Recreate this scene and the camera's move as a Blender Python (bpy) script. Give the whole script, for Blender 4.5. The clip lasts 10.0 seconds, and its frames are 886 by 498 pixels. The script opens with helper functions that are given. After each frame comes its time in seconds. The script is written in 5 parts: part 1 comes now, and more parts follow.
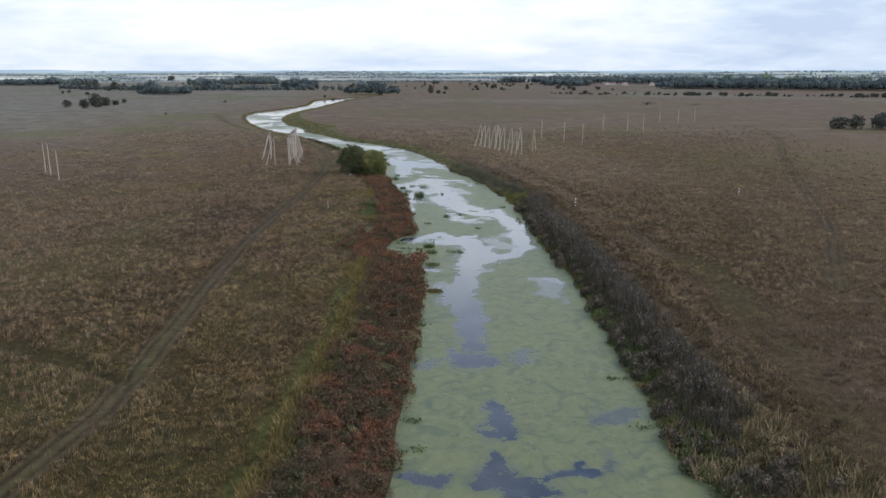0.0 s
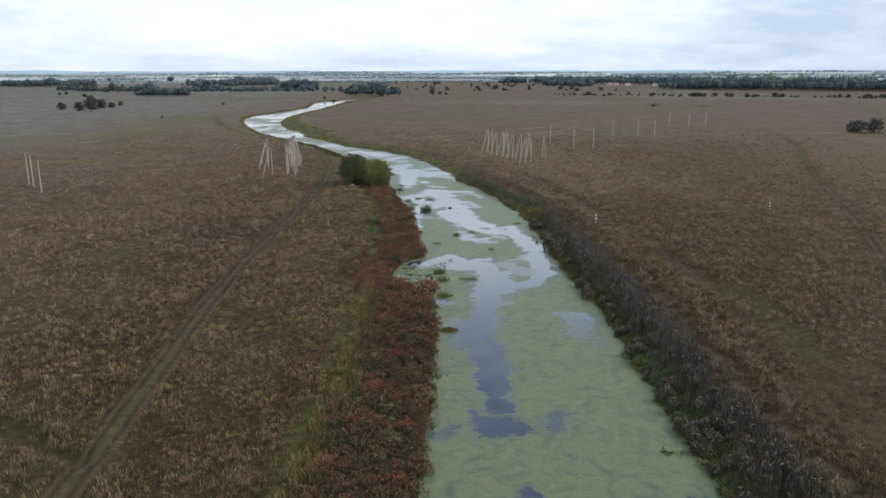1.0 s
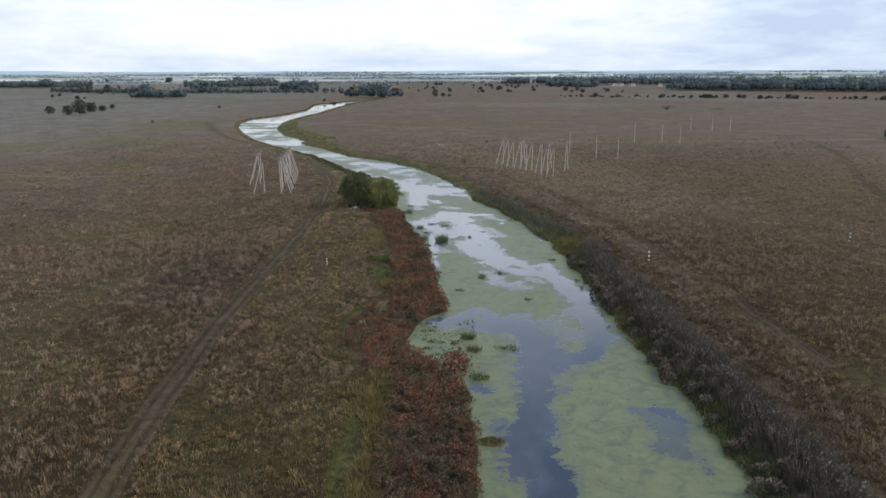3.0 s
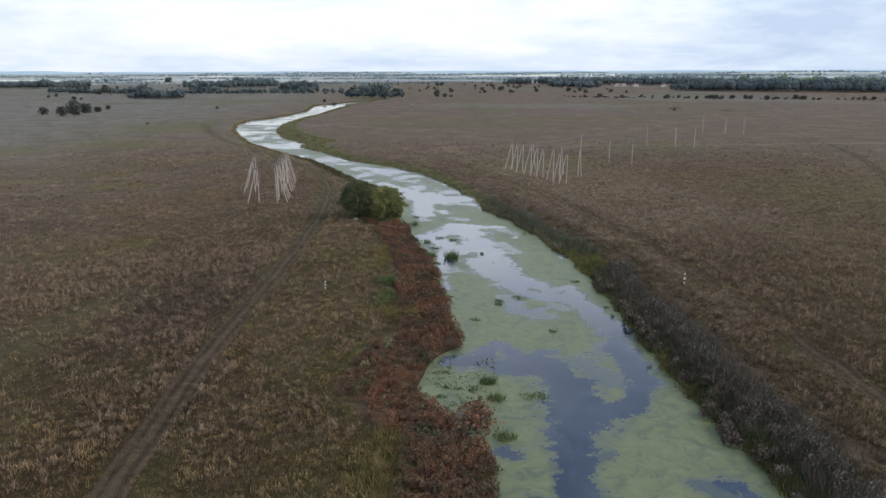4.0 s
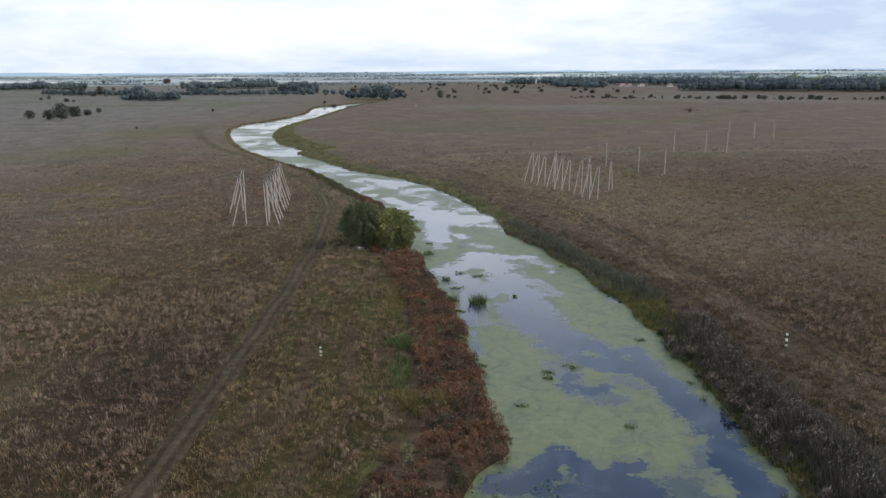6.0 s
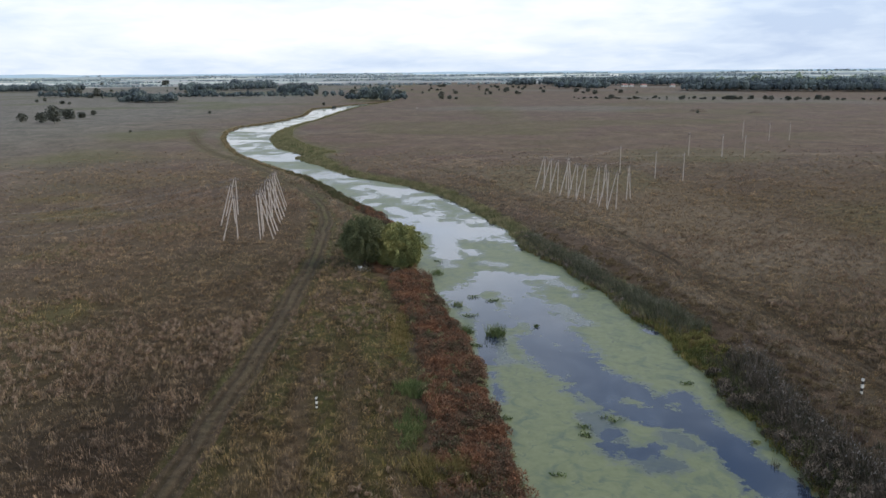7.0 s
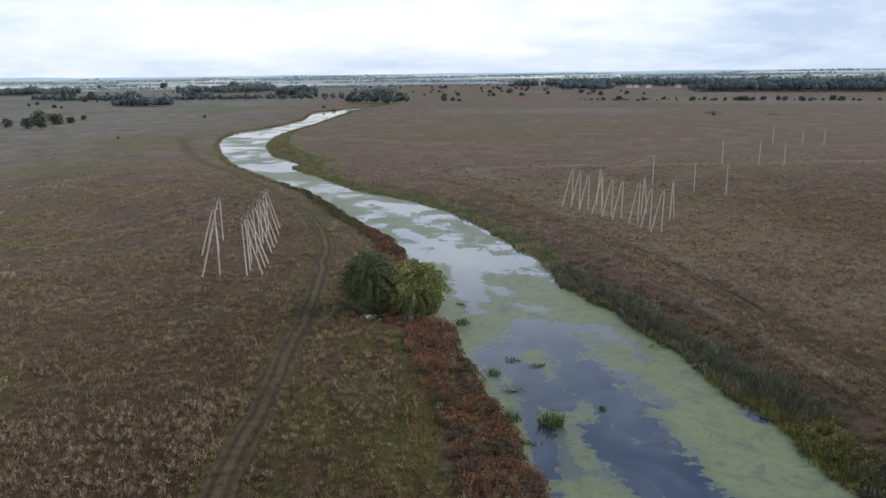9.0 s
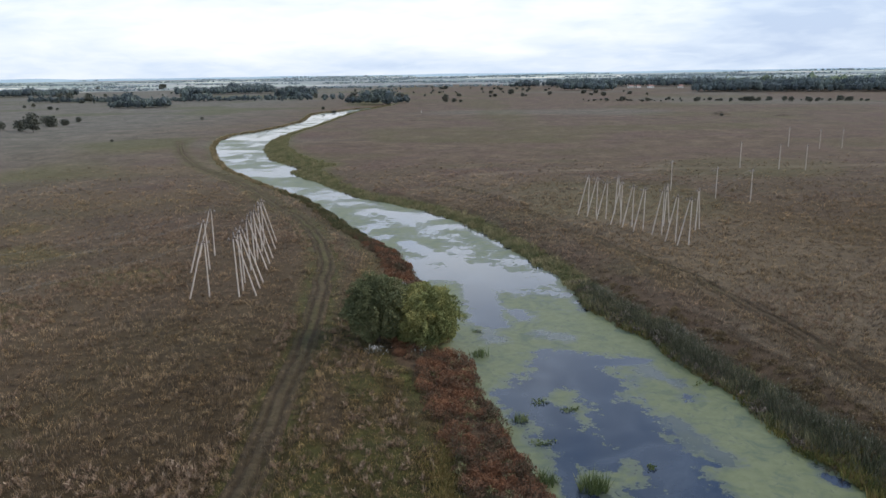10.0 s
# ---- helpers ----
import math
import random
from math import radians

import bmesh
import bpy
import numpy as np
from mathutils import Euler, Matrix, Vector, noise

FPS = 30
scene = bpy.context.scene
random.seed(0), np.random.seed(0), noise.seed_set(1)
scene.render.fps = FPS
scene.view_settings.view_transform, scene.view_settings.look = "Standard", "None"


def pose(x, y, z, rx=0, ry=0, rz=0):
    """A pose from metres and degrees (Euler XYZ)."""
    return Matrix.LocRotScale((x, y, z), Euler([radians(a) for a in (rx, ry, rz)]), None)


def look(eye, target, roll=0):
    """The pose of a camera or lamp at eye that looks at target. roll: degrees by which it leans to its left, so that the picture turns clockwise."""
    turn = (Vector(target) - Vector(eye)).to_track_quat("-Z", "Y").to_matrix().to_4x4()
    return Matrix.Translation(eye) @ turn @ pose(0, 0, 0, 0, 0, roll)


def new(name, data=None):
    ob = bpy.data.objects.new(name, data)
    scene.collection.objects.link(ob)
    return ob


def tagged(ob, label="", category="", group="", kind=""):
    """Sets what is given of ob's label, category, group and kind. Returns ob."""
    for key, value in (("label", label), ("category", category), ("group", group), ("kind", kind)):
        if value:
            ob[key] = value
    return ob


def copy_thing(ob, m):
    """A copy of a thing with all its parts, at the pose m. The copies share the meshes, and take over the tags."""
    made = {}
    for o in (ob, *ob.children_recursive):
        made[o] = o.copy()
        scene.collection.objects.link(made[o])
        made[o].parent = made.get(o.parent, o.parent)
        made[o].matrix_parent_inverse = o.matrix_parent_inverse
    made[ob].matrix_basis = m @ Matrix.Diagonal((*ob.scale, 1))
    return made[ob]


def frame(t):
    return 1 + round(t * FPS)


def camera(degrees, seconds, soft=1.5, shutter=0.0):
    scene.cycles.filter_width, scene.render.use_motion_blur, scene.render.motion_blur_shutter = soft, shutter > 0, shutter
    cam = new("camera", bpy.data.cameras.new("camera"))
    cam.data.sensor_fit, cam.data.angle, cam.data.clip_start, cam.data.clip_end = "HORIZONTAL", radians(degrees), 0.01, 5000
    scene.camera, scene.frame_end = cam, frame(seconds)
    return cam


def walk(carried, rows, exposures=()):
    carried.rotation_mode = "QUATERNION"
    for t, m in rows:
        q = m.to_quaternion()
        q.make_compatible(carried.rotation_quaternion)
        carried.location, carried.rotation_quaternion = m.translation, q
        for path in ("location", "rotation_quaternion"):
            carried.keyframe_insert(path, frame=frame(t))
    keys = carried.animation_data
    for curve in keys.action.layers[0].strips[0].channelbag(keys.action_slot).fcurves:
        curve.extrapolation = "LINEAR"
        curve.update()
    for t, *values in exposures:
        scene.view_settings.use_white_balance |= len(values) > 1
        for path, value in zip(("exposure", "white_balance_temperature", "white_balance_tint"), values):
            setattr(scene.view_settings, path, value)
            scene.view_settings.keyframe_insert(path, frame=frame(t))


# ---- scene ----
cam = camera(62.0, 10.0)
PATH = [
    (0.0, 0.000, 0.000, 34.000, 76.423, 0.025, 0.000),
    (0.5, -1.049, 7.183, 34.689, 76.420, 0.062, 0.006),
    (1.0, -2.097, 14.434, 35.358, 76.414, 0.099, 0.011),
    (1.5, -3.132, 21.817, 35.958, 76.426, 0.120, 0.008),
    (2.0, -4.163, 29.211, 36.345, 76.420, 0.133, 0.010),
    (3.5, -7.182, 51.293, 36.785, 76.417, 0.151, 0.041),
    (4.0, -8.151, 58.739, 36.868, 76.426, 0.147, 0.054),
    (4.5, -9.112, 66.195, 36.900, 76.422, 0.158, 0.063),
    (5.0, -10.079, 73.594, 36.910, 76.421, 0.198, 0.074),
    (5.5, -11.033, 80.890, 36.923, 76.426, 0.259, 0.089),
    (7.0, -13.833, 102.597, 37.075, 76.493, 0.461, 0.071),
    (7.5, -14.790, 109.685, 37.114, 76.521, 0.531, 0.070),
    (8.0, -15.782, 116.575, 37.135, 76.544, 0.597, 0.063),
    (8.5, -16.803, 123.294, 37.161, 76.565, 0.652, 0.059),
    (9.0, -17.843, 129.903, 37.203, 76.595, 0.709, 0.048),
    (9.5, -18.874, 136.377, 37.243, 76.635, 0.765, 0.036),
    (10.0, -19.884, 142.703, 37.232, 76.634, 0.818, 0.015),
]
walk(cam, [(t, pose(x, y, z, rx, ry, rz)) for t, x, y, z, rx, ry, rz in PATH])

# ---- light: bright overcast sky, a weak wide sun behind the cloud ----
SUN_EL, SUN_AZ = 40.0, 90.0   # degrees; azimuth clockwise from +y
world = bpy.data.worlds.new("overcast_sky")
scene.world = world
world.use_nodes = True
wn, wl = world.node_tree.nodes, world.node_tree.links
wn.clear()


def wmath(op, a, b=0.0):
    m = wn.new("ShaderNodeMath")
    m.operation = op
    for sock, v in ((m.inputs[0], a), (m.inputs[1], b)):
        if isinstance(v, (int, float)):
            sock.default_value = v
        else:
            wl.new(v, sock)
    return m.outputs[0]


def wrange(v, a, b, c, d):
    m = wn.new("ShaderNodeMapRange")
    for key, x in (("From Min", a), ("From Max", b), ("To Min", c), ("To Max", d)):
        m.inputs[key].default_value = x
    wl.new(v, m.inputs["Value"])
    return m.outputs[0]


def wnoise(x, y, scale, detail, rough, twist):
    c = wn.new("ShaderNodeCombineXYZ")
    wl.new(x, c.inputs[0]); wl.new(y, c.inputs[1])
    t = wn.new("ShaderNodeTexNoise")
    for key, value in (("Scale", scale), ("Detail", detail), ("Roughness", rough), ("Distortion", twist)):
        t.inputs[key].default_value = value
    wl.new(c.outputs[0], t.inputs["Vector"])
    return t.outputs["Fac"]


def wramp(v, stops):
    r = wn.new("ShaderNodeValToRGB")
    els = r.color_ramp.elements
    els[0].position, els[0].color = stops[0][0], (*stops[0][1], 1)
    els[1].position, els[1].color = stops[-1][0], (*stops[-1][1], 1)
    for p, c in stops[1:-1]:
        els.new(p).color = (*c, 1)
    wl.new(v, r.inputs[0])
    return r.outputs[0]


def wmix(f, a, b, blend="MIX"):
    m = wn.new("ShaderNodeMix")
    m.data_type, m.blend_type = "RGBA", blend
    for sock, v in ((m.inputs["Factor"], f), (m.inputs[6], a), (m.inputs[7], b)):
        if isinstance(v, (int, float)):
            sock.default_value = v
        elif isinstance(v, tuple):
            sock.default_value = (*v, 1)
        else:
            wl.new(v, sock)
    return m.outputs[2]


w_out = wn.new("ShaderNodeOutputWorld")
w_bg = wn.new("ShaderNodeBackground")
w_sky = wn.new("ShaderNodeTexSky")
w_sky.sky_type = "NISHITA"
w_sky.sun_disc = False
w_sky.sun_elevation, w_sky.sun_rotation = radians(SUN_EL), radians(SUN_AZ)
w_sky.air_density, w_sky.dust_density = 1.2, 2.0
w_tc = wn.new("ShaderNodeTexCoord")
w_sep = wn.new("ShaderNodeSeparateXYZ")
wl.new(w_tc.outputs["Generated"], w_sep.inputs[0])
dx, dy, dz = w_sep.outputs["X"], w_sep.outputs["Y"], w_sep.outputs["Z"]
# the dome: broken cloud with blue between
up = wmath("MAXIMUM", wmath("ADD", dz, 0.14), 0.03)
dome = wnoise(wmath("DIVIDE", dx, up), wmath("DIVIDE", dy, up), 1.1, 6.0, 0.55, 0.5)
dome_col = wramp(dome, [(0.40, (0.23, 0.39, 0.70)), (0.53, (0.57, 0.72, 0.95)), (0.66, (0.98, 1.02, 1.06))])
# the low bank of cloud: flat soft layers, whitest ahead, greyer to the east
az_ = wmath("DIVIDE", dx, wmath("MAXIMUM", wmath("ABSOLUTE", dy), 0.2))
low = wnoise(wmath("MULTIPLY", az_, 5.2), wmath("ADD", wmath("MULTIPLY", dz, 30.0), wmath("MULTIPLY", dy, 2.0)), 1.0, 5.0, 0.52, 0.25)
wisps = wnoise(wmath("MULTIPLY", az_, 17.0), wmath("ADD", wmath("MULTIPLY", dz, 75.0), dy), 1.0, 5.0, 0.55, 0.6)


def cloud_mass(a, e, ra, re, amount):
    """A soft lens of cloud about one bearing and height."""
    u, v = wmath("DIVIDE", wmath("SUBTRACT", az_, a), ra), wmath("DIVIDE", wmath("SUBTRACT", dz, e), re)
    q = wmath("ADD", wmath("MULTIPLY", u, u), wmath("MULTIPLY", v, v))
    return wrange(q, 0.0, 1.6, amount, 0.0)


low_v = wmath("ADD", wmath("ADD", wmath("MULTIPLY", wmath("SUBTRACT", low, 0.5), 0.55), 0.555), wmath("MULTIPLY", wmath("SUBTRACT", wisps, 0.5), 0.26))
for mass in ((-0.12, 0.062, 0.46, 0.040, 0.17), (-0.10, 0.022, 0.13, 0.015, -0.11), (0.52, 0.040, 0.34, 0.042, -0.20), (0.50, 0.096, 0.24, 0.022, -0.13), (-0.05, 0.101, 0.10, 0.010, -0.10), (-0.55, 0.060, 0.14, 0.016, -0.06), (0.0, -0.004, 1.4, 0.022, -0.05)):
    low_v = wmath("ADD", low_v, cloud_mass(*mass))
low_col = wramp(low_v, [(0.30, (0.56, 0.69, 0.92)), (0.44, (0.72, 0.84, 1.02)), (0.56, (0.87, 0.955, 1.07)), (0.72, (1.04, 1.08, 1.12))])
lift = wmath("MULTIPLY", wrange(dz, 0.13, 0.22, 0.0, 0.5), wrange(dz, 0.24, 0.42, 1.0, 0.0))
low_col = wmix(1.0, low_col, wmath("ADD", lift, 1.0), "MULTIPLY")
cloud = wmix(wrange(dz, 0.26, 0.48, 0.0, 1.0), low_col, dome_col)
clear = wmix(1.0, w_sky.outputs[0], (0.10, 0.10, 0.10), "MULTIPLY")
wl.new(wmix(0.88, clear, cloud), w_bg.inputs["Color"])
w_bg.inputs["Strength"].default_value = 1.08
wl.new(w_bg.outputs[0], w_out.inputs["Surface"])

sun = new("sun", bpy.data.lights.new("sun", "SUN"))
sun.data.energy, sun.data.angle, sun.data.color = 1.8, radians(20), (1.0, 0.93, 0.85)
az, el = radians(SUN_AZ), radians(SUN_EL)
sun.matrix_world = look((math.sin(az) * math.cos(el) * 300, math.cos(az) * math.cos(el) * 300, math.sin(el) * 300), (0, 0, 0))

# ---- materials ----
rng = np.random.default_rng(7)


def material(name):
    m = bpy.data.materials.new(name)
    m.use_nodes = True
    return m, m.node_tree.nodes, m.node_tree.links, m.node_tree.nodes["Principled BSDF"]


def noise_node(n, l, vec, scale, detail=4.0, rough=0.55, stretch=None):
    t = n.new("ShaderNodeTexNoise")
    t.inputs["Scale"].default_value, t.inputs["Detail"].default_value, t.inputs["Roughness"].default_value = scale, detail, rough
    if stretch:
        mp = n.new("ShaderNodeMapping")
        mp.inputs["Scale"].default_value = stretch
        l.new(vec, mp.inputs["Vector"])
        vec = mp.outputs[0]
    l.new(vec, t.inputs["Vector"])
    return t.outputs["Fac"]


def ramp_node(n, l, fac, stops):
    r = n.new("ShaderNodeValToRGB")
    els = r.color_ramp.elements
    els[0].position, els[0].color = stops[0][0], (*stops[0][1], 1)
    els[1].position, els[1].color = stops[-1][0], (*stops[-1][1], 1)
    for p, c in stops[1:-1]:
        els.new(p).color = (*c, 1)
    l.new(fac, r.inputs[0])
    return r.outputs[0]


def mix_node(n, l, fac, a, b, blend="MIX"):
    m = n.new("ShaderNodeMix")
    m.data_type, m.blend_type = "RGBA", blend
    for sock, v in ((m.inputs["Factor"], fac), (m.inputs[6], a), (m.inputs[7], b)):
        if isinstance(v, (int, float)):
            sock.default_value = v
        elif isinstance(v, tuple):
            sock.default_value = (*v, 1)
        else:
            l.new(v, sock)
    return m.outputs[2]


def math_node(n, l, op, a, b=0.0, clamp=False):
    m = n.new("ShaderNodeMath")
    m.operation, m.use_clamp = op, clamp
    for sock, v in ((m.inputs[0], a), (m.inputs[1], b)):
        if isinstance(v, (int, float)):
            sock.default_value = v
        else:
            l.new(v, sock)
    return m.outputs[0]


def range_node(n, l, v, a, b, c=0.0, d=1.0):
    m = n.new("ShaderNodeMapRange")
    for key, x in (("From Min", a), ("From Max", b), ("To Min", c), ("To Max", d)):
        m.inputs[key].default_value = x
    l.new(v, m.inputs["Value"])
    return m.outputs[0]


def attr_node(n, name):
    a = n.new("ShaderNodeAttribute")
    a.attribute_name = name
    return a.outputs["Fac"]


def meadow(name, tuft):
    """Dry autumn meadow; the tufts on it take the same patches and vary one by one."""
    m, n, l, p = material(name)
    pos = n.new("ShaderNodeNewGeometry")
    vec = pos.outputs["Position"]
    big = noise_node(n, l, vec, 0.011, 5, 0.6)
    mid = noise_node(n, l, vec, 0.07, 5, 0.6, (1.0, 0.75, 1.0))
    fine = noise_node(n, l, vec, 0.9, 5, 0.65)
    col = ramp_node(n, l, mid, [(0.30, (0.150, 0.110, 0.050)), (0.44, (0.208, 0.154, 0.076)), (0.56, (0.256, 0.192, 0.100)), (0.72, (0.34, 0.258, 0.142))])
    olive = ramp_node(n, l, fine, [(0.3, (0.140, 0.118, 0.050)), (0.7, (0.27, 0.215, 0.105))])
    col = mix_node(n, l, range_node(n, l, big, 0.54, 0.66, 0.0, 0.45), col, olive)
    rust = ramp_node(n, l, fine, [(0.3, (0.170, 0.108, 0.068)), (0.7, (0.265, 0.175, 0.112))])
    big2 = noise_node(n, l, vec, 0.028, 4, 0.6, (1.3, 0.8, 1.0))
    col = mix_node(n, l, range_node(n, l, big2, 0.47, 0.62, 0.0, 0.70), col, rust)
    moss = ramp_node(n, l, fine, [(0.3, (0.105, 0.100, 0.030)), (0.7, (0.225, 0.195, 0.070))])
    big3 = noise_node(n, l, vec, 0.019, 5, 0.62, (0.7, 1.5, 1.0))
    col = mix_node(n, l, range_node(n, l, big3, 0.53, 0.64, 0.0, 0.62), col, moss)
    umber = ramp_node(n, l, fine, [(0.3, (0.098, 0.066, 0.040)), (0.7, (0.190, 0.130, 0.082))])
    big4 = noise_node(n, l, vec, 0.045, 5, 0.62, (0.8, 1.3, 1.0))
    col = mix_node(n, l, range_node(n, l, big4, 0.54, 0.66, 0.0, 0.70), col, umber)
    gold = ramp_node(n, l, fine, [(0.3, (0.160, 0.112, 0.040)), (0.7, (0.362, 0.254, 0.094))])
    col = mix_node(n, l, attr_node(n, "gold"), col, gold)
    if not tuft:
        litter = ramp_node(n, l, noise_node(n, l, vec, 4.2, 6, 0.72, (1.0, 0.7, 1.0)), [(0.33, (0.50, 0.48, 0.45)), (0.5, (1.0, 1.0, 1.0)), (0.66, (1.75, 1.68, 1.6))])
        # bare sod, darkened to paint the shaded gaps between tufts, closing to a sward where no tufts are told apart
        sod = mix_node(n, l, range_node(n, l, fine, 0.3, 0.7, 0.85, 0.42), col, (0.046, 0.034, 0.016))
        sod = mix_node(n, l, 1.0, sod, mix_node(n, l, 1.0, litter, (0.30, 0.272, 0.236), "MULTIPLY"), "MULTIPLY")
        closed = mix_node(n, l, 0.36, mix_node(n, l, 1.0, col, (0.60, 0.565, 0.56), "MULTIPLY"), (0.104, 0.083, 0.064))
        closed = mix_node(n, l, attr_node(n, "pasture"), closed, ramp_node(n, l, mid, [(0.35, (0.105, 0.100, 0.066)), (0.65, (0.175, 0.155, 0.110))]))
        streaks = noise_node(n, l, vec, 1.5, 6, 0.76, (0.24, 0.62, 0.5))
        closed = mix_node(n, l, 1.0, closed, ramp_node(n, l, streaks, [(0.34, (0.50, 0.49, 0.48)), (0.5, (1.02, 1.02, 1.02)), (0.66, (1.52, 1.51, 1.50))]), "MULTIPLY")
        # the far sward is painted slightly bluer, in place of haze
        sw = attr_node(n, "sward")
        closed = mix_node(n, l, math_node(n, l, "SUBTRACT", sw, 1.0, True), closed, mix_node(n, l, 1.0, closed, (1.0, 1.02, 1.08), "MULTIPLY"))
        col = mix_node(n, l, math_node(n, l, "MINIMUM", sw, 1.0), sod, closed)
    # cooler tint away from the flown line, haze put into the colour; straw on the grazed side
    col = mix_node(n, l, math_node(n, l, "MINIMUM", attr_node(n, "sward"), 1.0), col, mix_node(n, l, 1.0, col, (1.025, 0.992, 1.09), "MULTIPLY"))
    col = mix_node(n, l, attr_node(n, "straw"), col, ramp_node(n, l, fine, [(0.3, (0.235, 0.180, 0.125)), (0.7, (0.42, 0.33, 0.235))]))
    grn = ramp_node(n, l, fine, [(0.3, (0.056, 0.064, 0.017)), (0.55, (0.098, 0.104, 0.029)), (0.75, (0.176, 0.150, 0.054))])
    col = mix_node(n, l, attr_node(n, "green"), col, grn)
    red = ramp_node(n, l, fine, [(0.3, (0.068, 0.044, 0.027)), (0.7, (0.136, 0.090, 0.056))])
    col = mix_node(n, l, attr_node(n, "red"), col, red)
    dirt = ramp_node(n, l, fine, [(0.3, (0.032, 0.022, 0.012)), (0.7, (0.070, 0.048, 0.027))])
    col = mix_node(n, l, attr_node(n, "track"), col, dirt)
    if tuft:
        isl = pos.outputs["Random Per Island"]
        tint = ramp_node(n, l, isl, [(0.0, (0.46, 0.42, 0.37)), (0.35, (0.84, 0.80, 0.75)), (0.7, (1.12, 1.10, 1.07)), (1.0, (1.85, 1.82, 1.80))])
        col = mix_node(n, l, 1.0, col, tint, "MULTIPLY")
        tone = ramp_node(n, l, attr_node(n, "tone"), [(0.0, (0.44, 0.41, 0.35)), (0.5, (0.92, 0.90, 0.87)), (0.85, (1.32, 1.31, 1.30)), (1.0, (1.65, 1.64, 1.64))])
        col = mix_node(n, l, 1.0, col, tone, "MULTIPLY")
        # shade between blades painted in: root near black, tip pale
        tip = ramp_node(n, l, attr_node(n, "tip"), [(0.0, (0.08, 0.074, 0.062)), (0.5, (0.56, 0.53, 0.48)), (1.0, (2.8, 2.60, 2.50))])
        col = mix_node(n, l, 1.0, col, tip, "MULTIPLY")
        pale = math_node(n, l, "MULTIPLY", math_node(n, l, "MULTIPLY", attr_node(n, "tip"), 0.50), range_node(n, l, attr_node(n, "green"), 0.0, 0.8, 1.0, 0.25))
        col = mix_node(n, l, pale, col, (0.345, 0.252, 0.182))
    else:
        # farmland in strips beyond the meadow, its colours paled and greyed as haze would
        mp = n.new("ShaderNodeMapping"); mp.inputs["Scale"].default_value = (0.0011, 0.0030, 0.0)
        l.new(vec, mp.inputs["Vector"])
        cell = n.new("ShaderNodeTexVoronoi"); cell.inputs["Scale"].default_value = 1.0
        l.new(mp.outputs[0], cell.inputs["Vector"])
        sep = n.new("ShaderNodeSeparateColor"); l.new(cell.outputs["Color"], sep.inputs[0])
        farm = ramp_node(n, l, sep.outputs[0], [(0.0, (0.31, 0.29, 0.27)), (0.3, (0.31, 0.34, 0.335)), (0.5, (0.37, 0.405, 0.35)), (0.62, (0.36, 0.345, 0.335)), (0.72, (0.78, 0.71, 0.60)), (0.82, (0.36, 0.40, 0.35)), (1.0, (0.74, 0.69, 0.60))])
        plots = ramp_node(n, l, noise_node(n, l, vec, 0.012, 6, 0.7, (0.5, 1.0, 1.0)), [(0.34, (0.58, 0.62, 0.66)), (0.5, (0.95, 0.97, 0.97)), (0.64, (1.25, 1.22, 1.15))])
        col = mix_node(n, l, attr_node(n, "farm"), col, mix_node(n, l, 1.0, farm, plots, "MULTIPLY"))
        bump = n.new("ShaderNodeBump")
        bump.inputs["Strength"].default_value, bump.inputs["Distance"].default_value = 0.8, 0.35
        l.new(noise_node(n, l, vec, 1.6, 6, 0.7), bump.inputs["Height"])
        l.new(bump.outputs[0], p.inputs["Normal"])
    l.new(col, p.inputs["Base Color"])
    p.inputs["Roughness"].default_value = 0.55 if tuft else 0.95
    p.inputs["Specular IOR Level"].default_value = 0.55 if tuft else 0.15
    return m


def foliage(name, stops, patch=0.25, spread=0.35, gloss=0.75, heads=None, toned=False):
    """Leaves and stalks: colour by patches of the plan and by each leaf."""
    m, n, l, p = material(name)
    g = n.new("ShaderNodeNewGeometry")
    f = noise_node(n, l, g.outputs["Position"], patch, 4, 0.6)
    isl = g.outputs["Random Per Island"]
    mixed = math_node(n, l, "ADD", f, math_node(n, l, "MULTIPLY", math_node(n, l, "SUBTRACT", isl, 0.5), spread))
    col = ramp_node(n, l, mixed, stops)
    if toned:   # each crown darker or lighter than its neighbours
        col = mix_node(n, l, 1.0, col, ramp_node(n, l, attr_node(n, "tone"), [(0.0, (0.52, 0.54, 0.60)), (0.5, (1.0, 1.0, 1.0)), (1.0, (1.6, 1.55, 1.32))]), "MULTIPLY")
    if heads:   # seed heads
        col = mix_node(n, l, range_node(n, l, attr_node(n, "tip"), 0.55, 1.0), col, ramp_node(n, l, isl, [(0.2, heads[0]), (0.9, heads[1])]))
    l.new(col, p.inputs["Base Color"])
    p.inputs["Roughness"].default_value = gloss
    p.inputs["Specular IOR Level"].default_value = 0.25
    return m


def surface(name, low, high, scale, rough=0.8, metal=0.0, bump=0.0):
    m, n, l, p = material(name)
    tc = n.new("ShaderNodeTexCoord")
    f = noise_node(n, l, tc.outputs["Object"], scale, 6, 0.65)
    l.new(ramp_node(n, l, f, [(0.3, low), (0.7, high)]), p.inputs["Base Color"])
    p.inputs["Roughness"].default_value, p.inputs["Metallic"].default_value = rough, metal
    if bump:
        b = n.new("ShaderNodeBump")
        b.inputs["Strength"].default_value, b.inputs["Distance"].default_value = 0.6, bump
        l.new(f, b.inputs["Height"])
        l.new(b.outputs[0], p.inputs["Normal"])
    return m


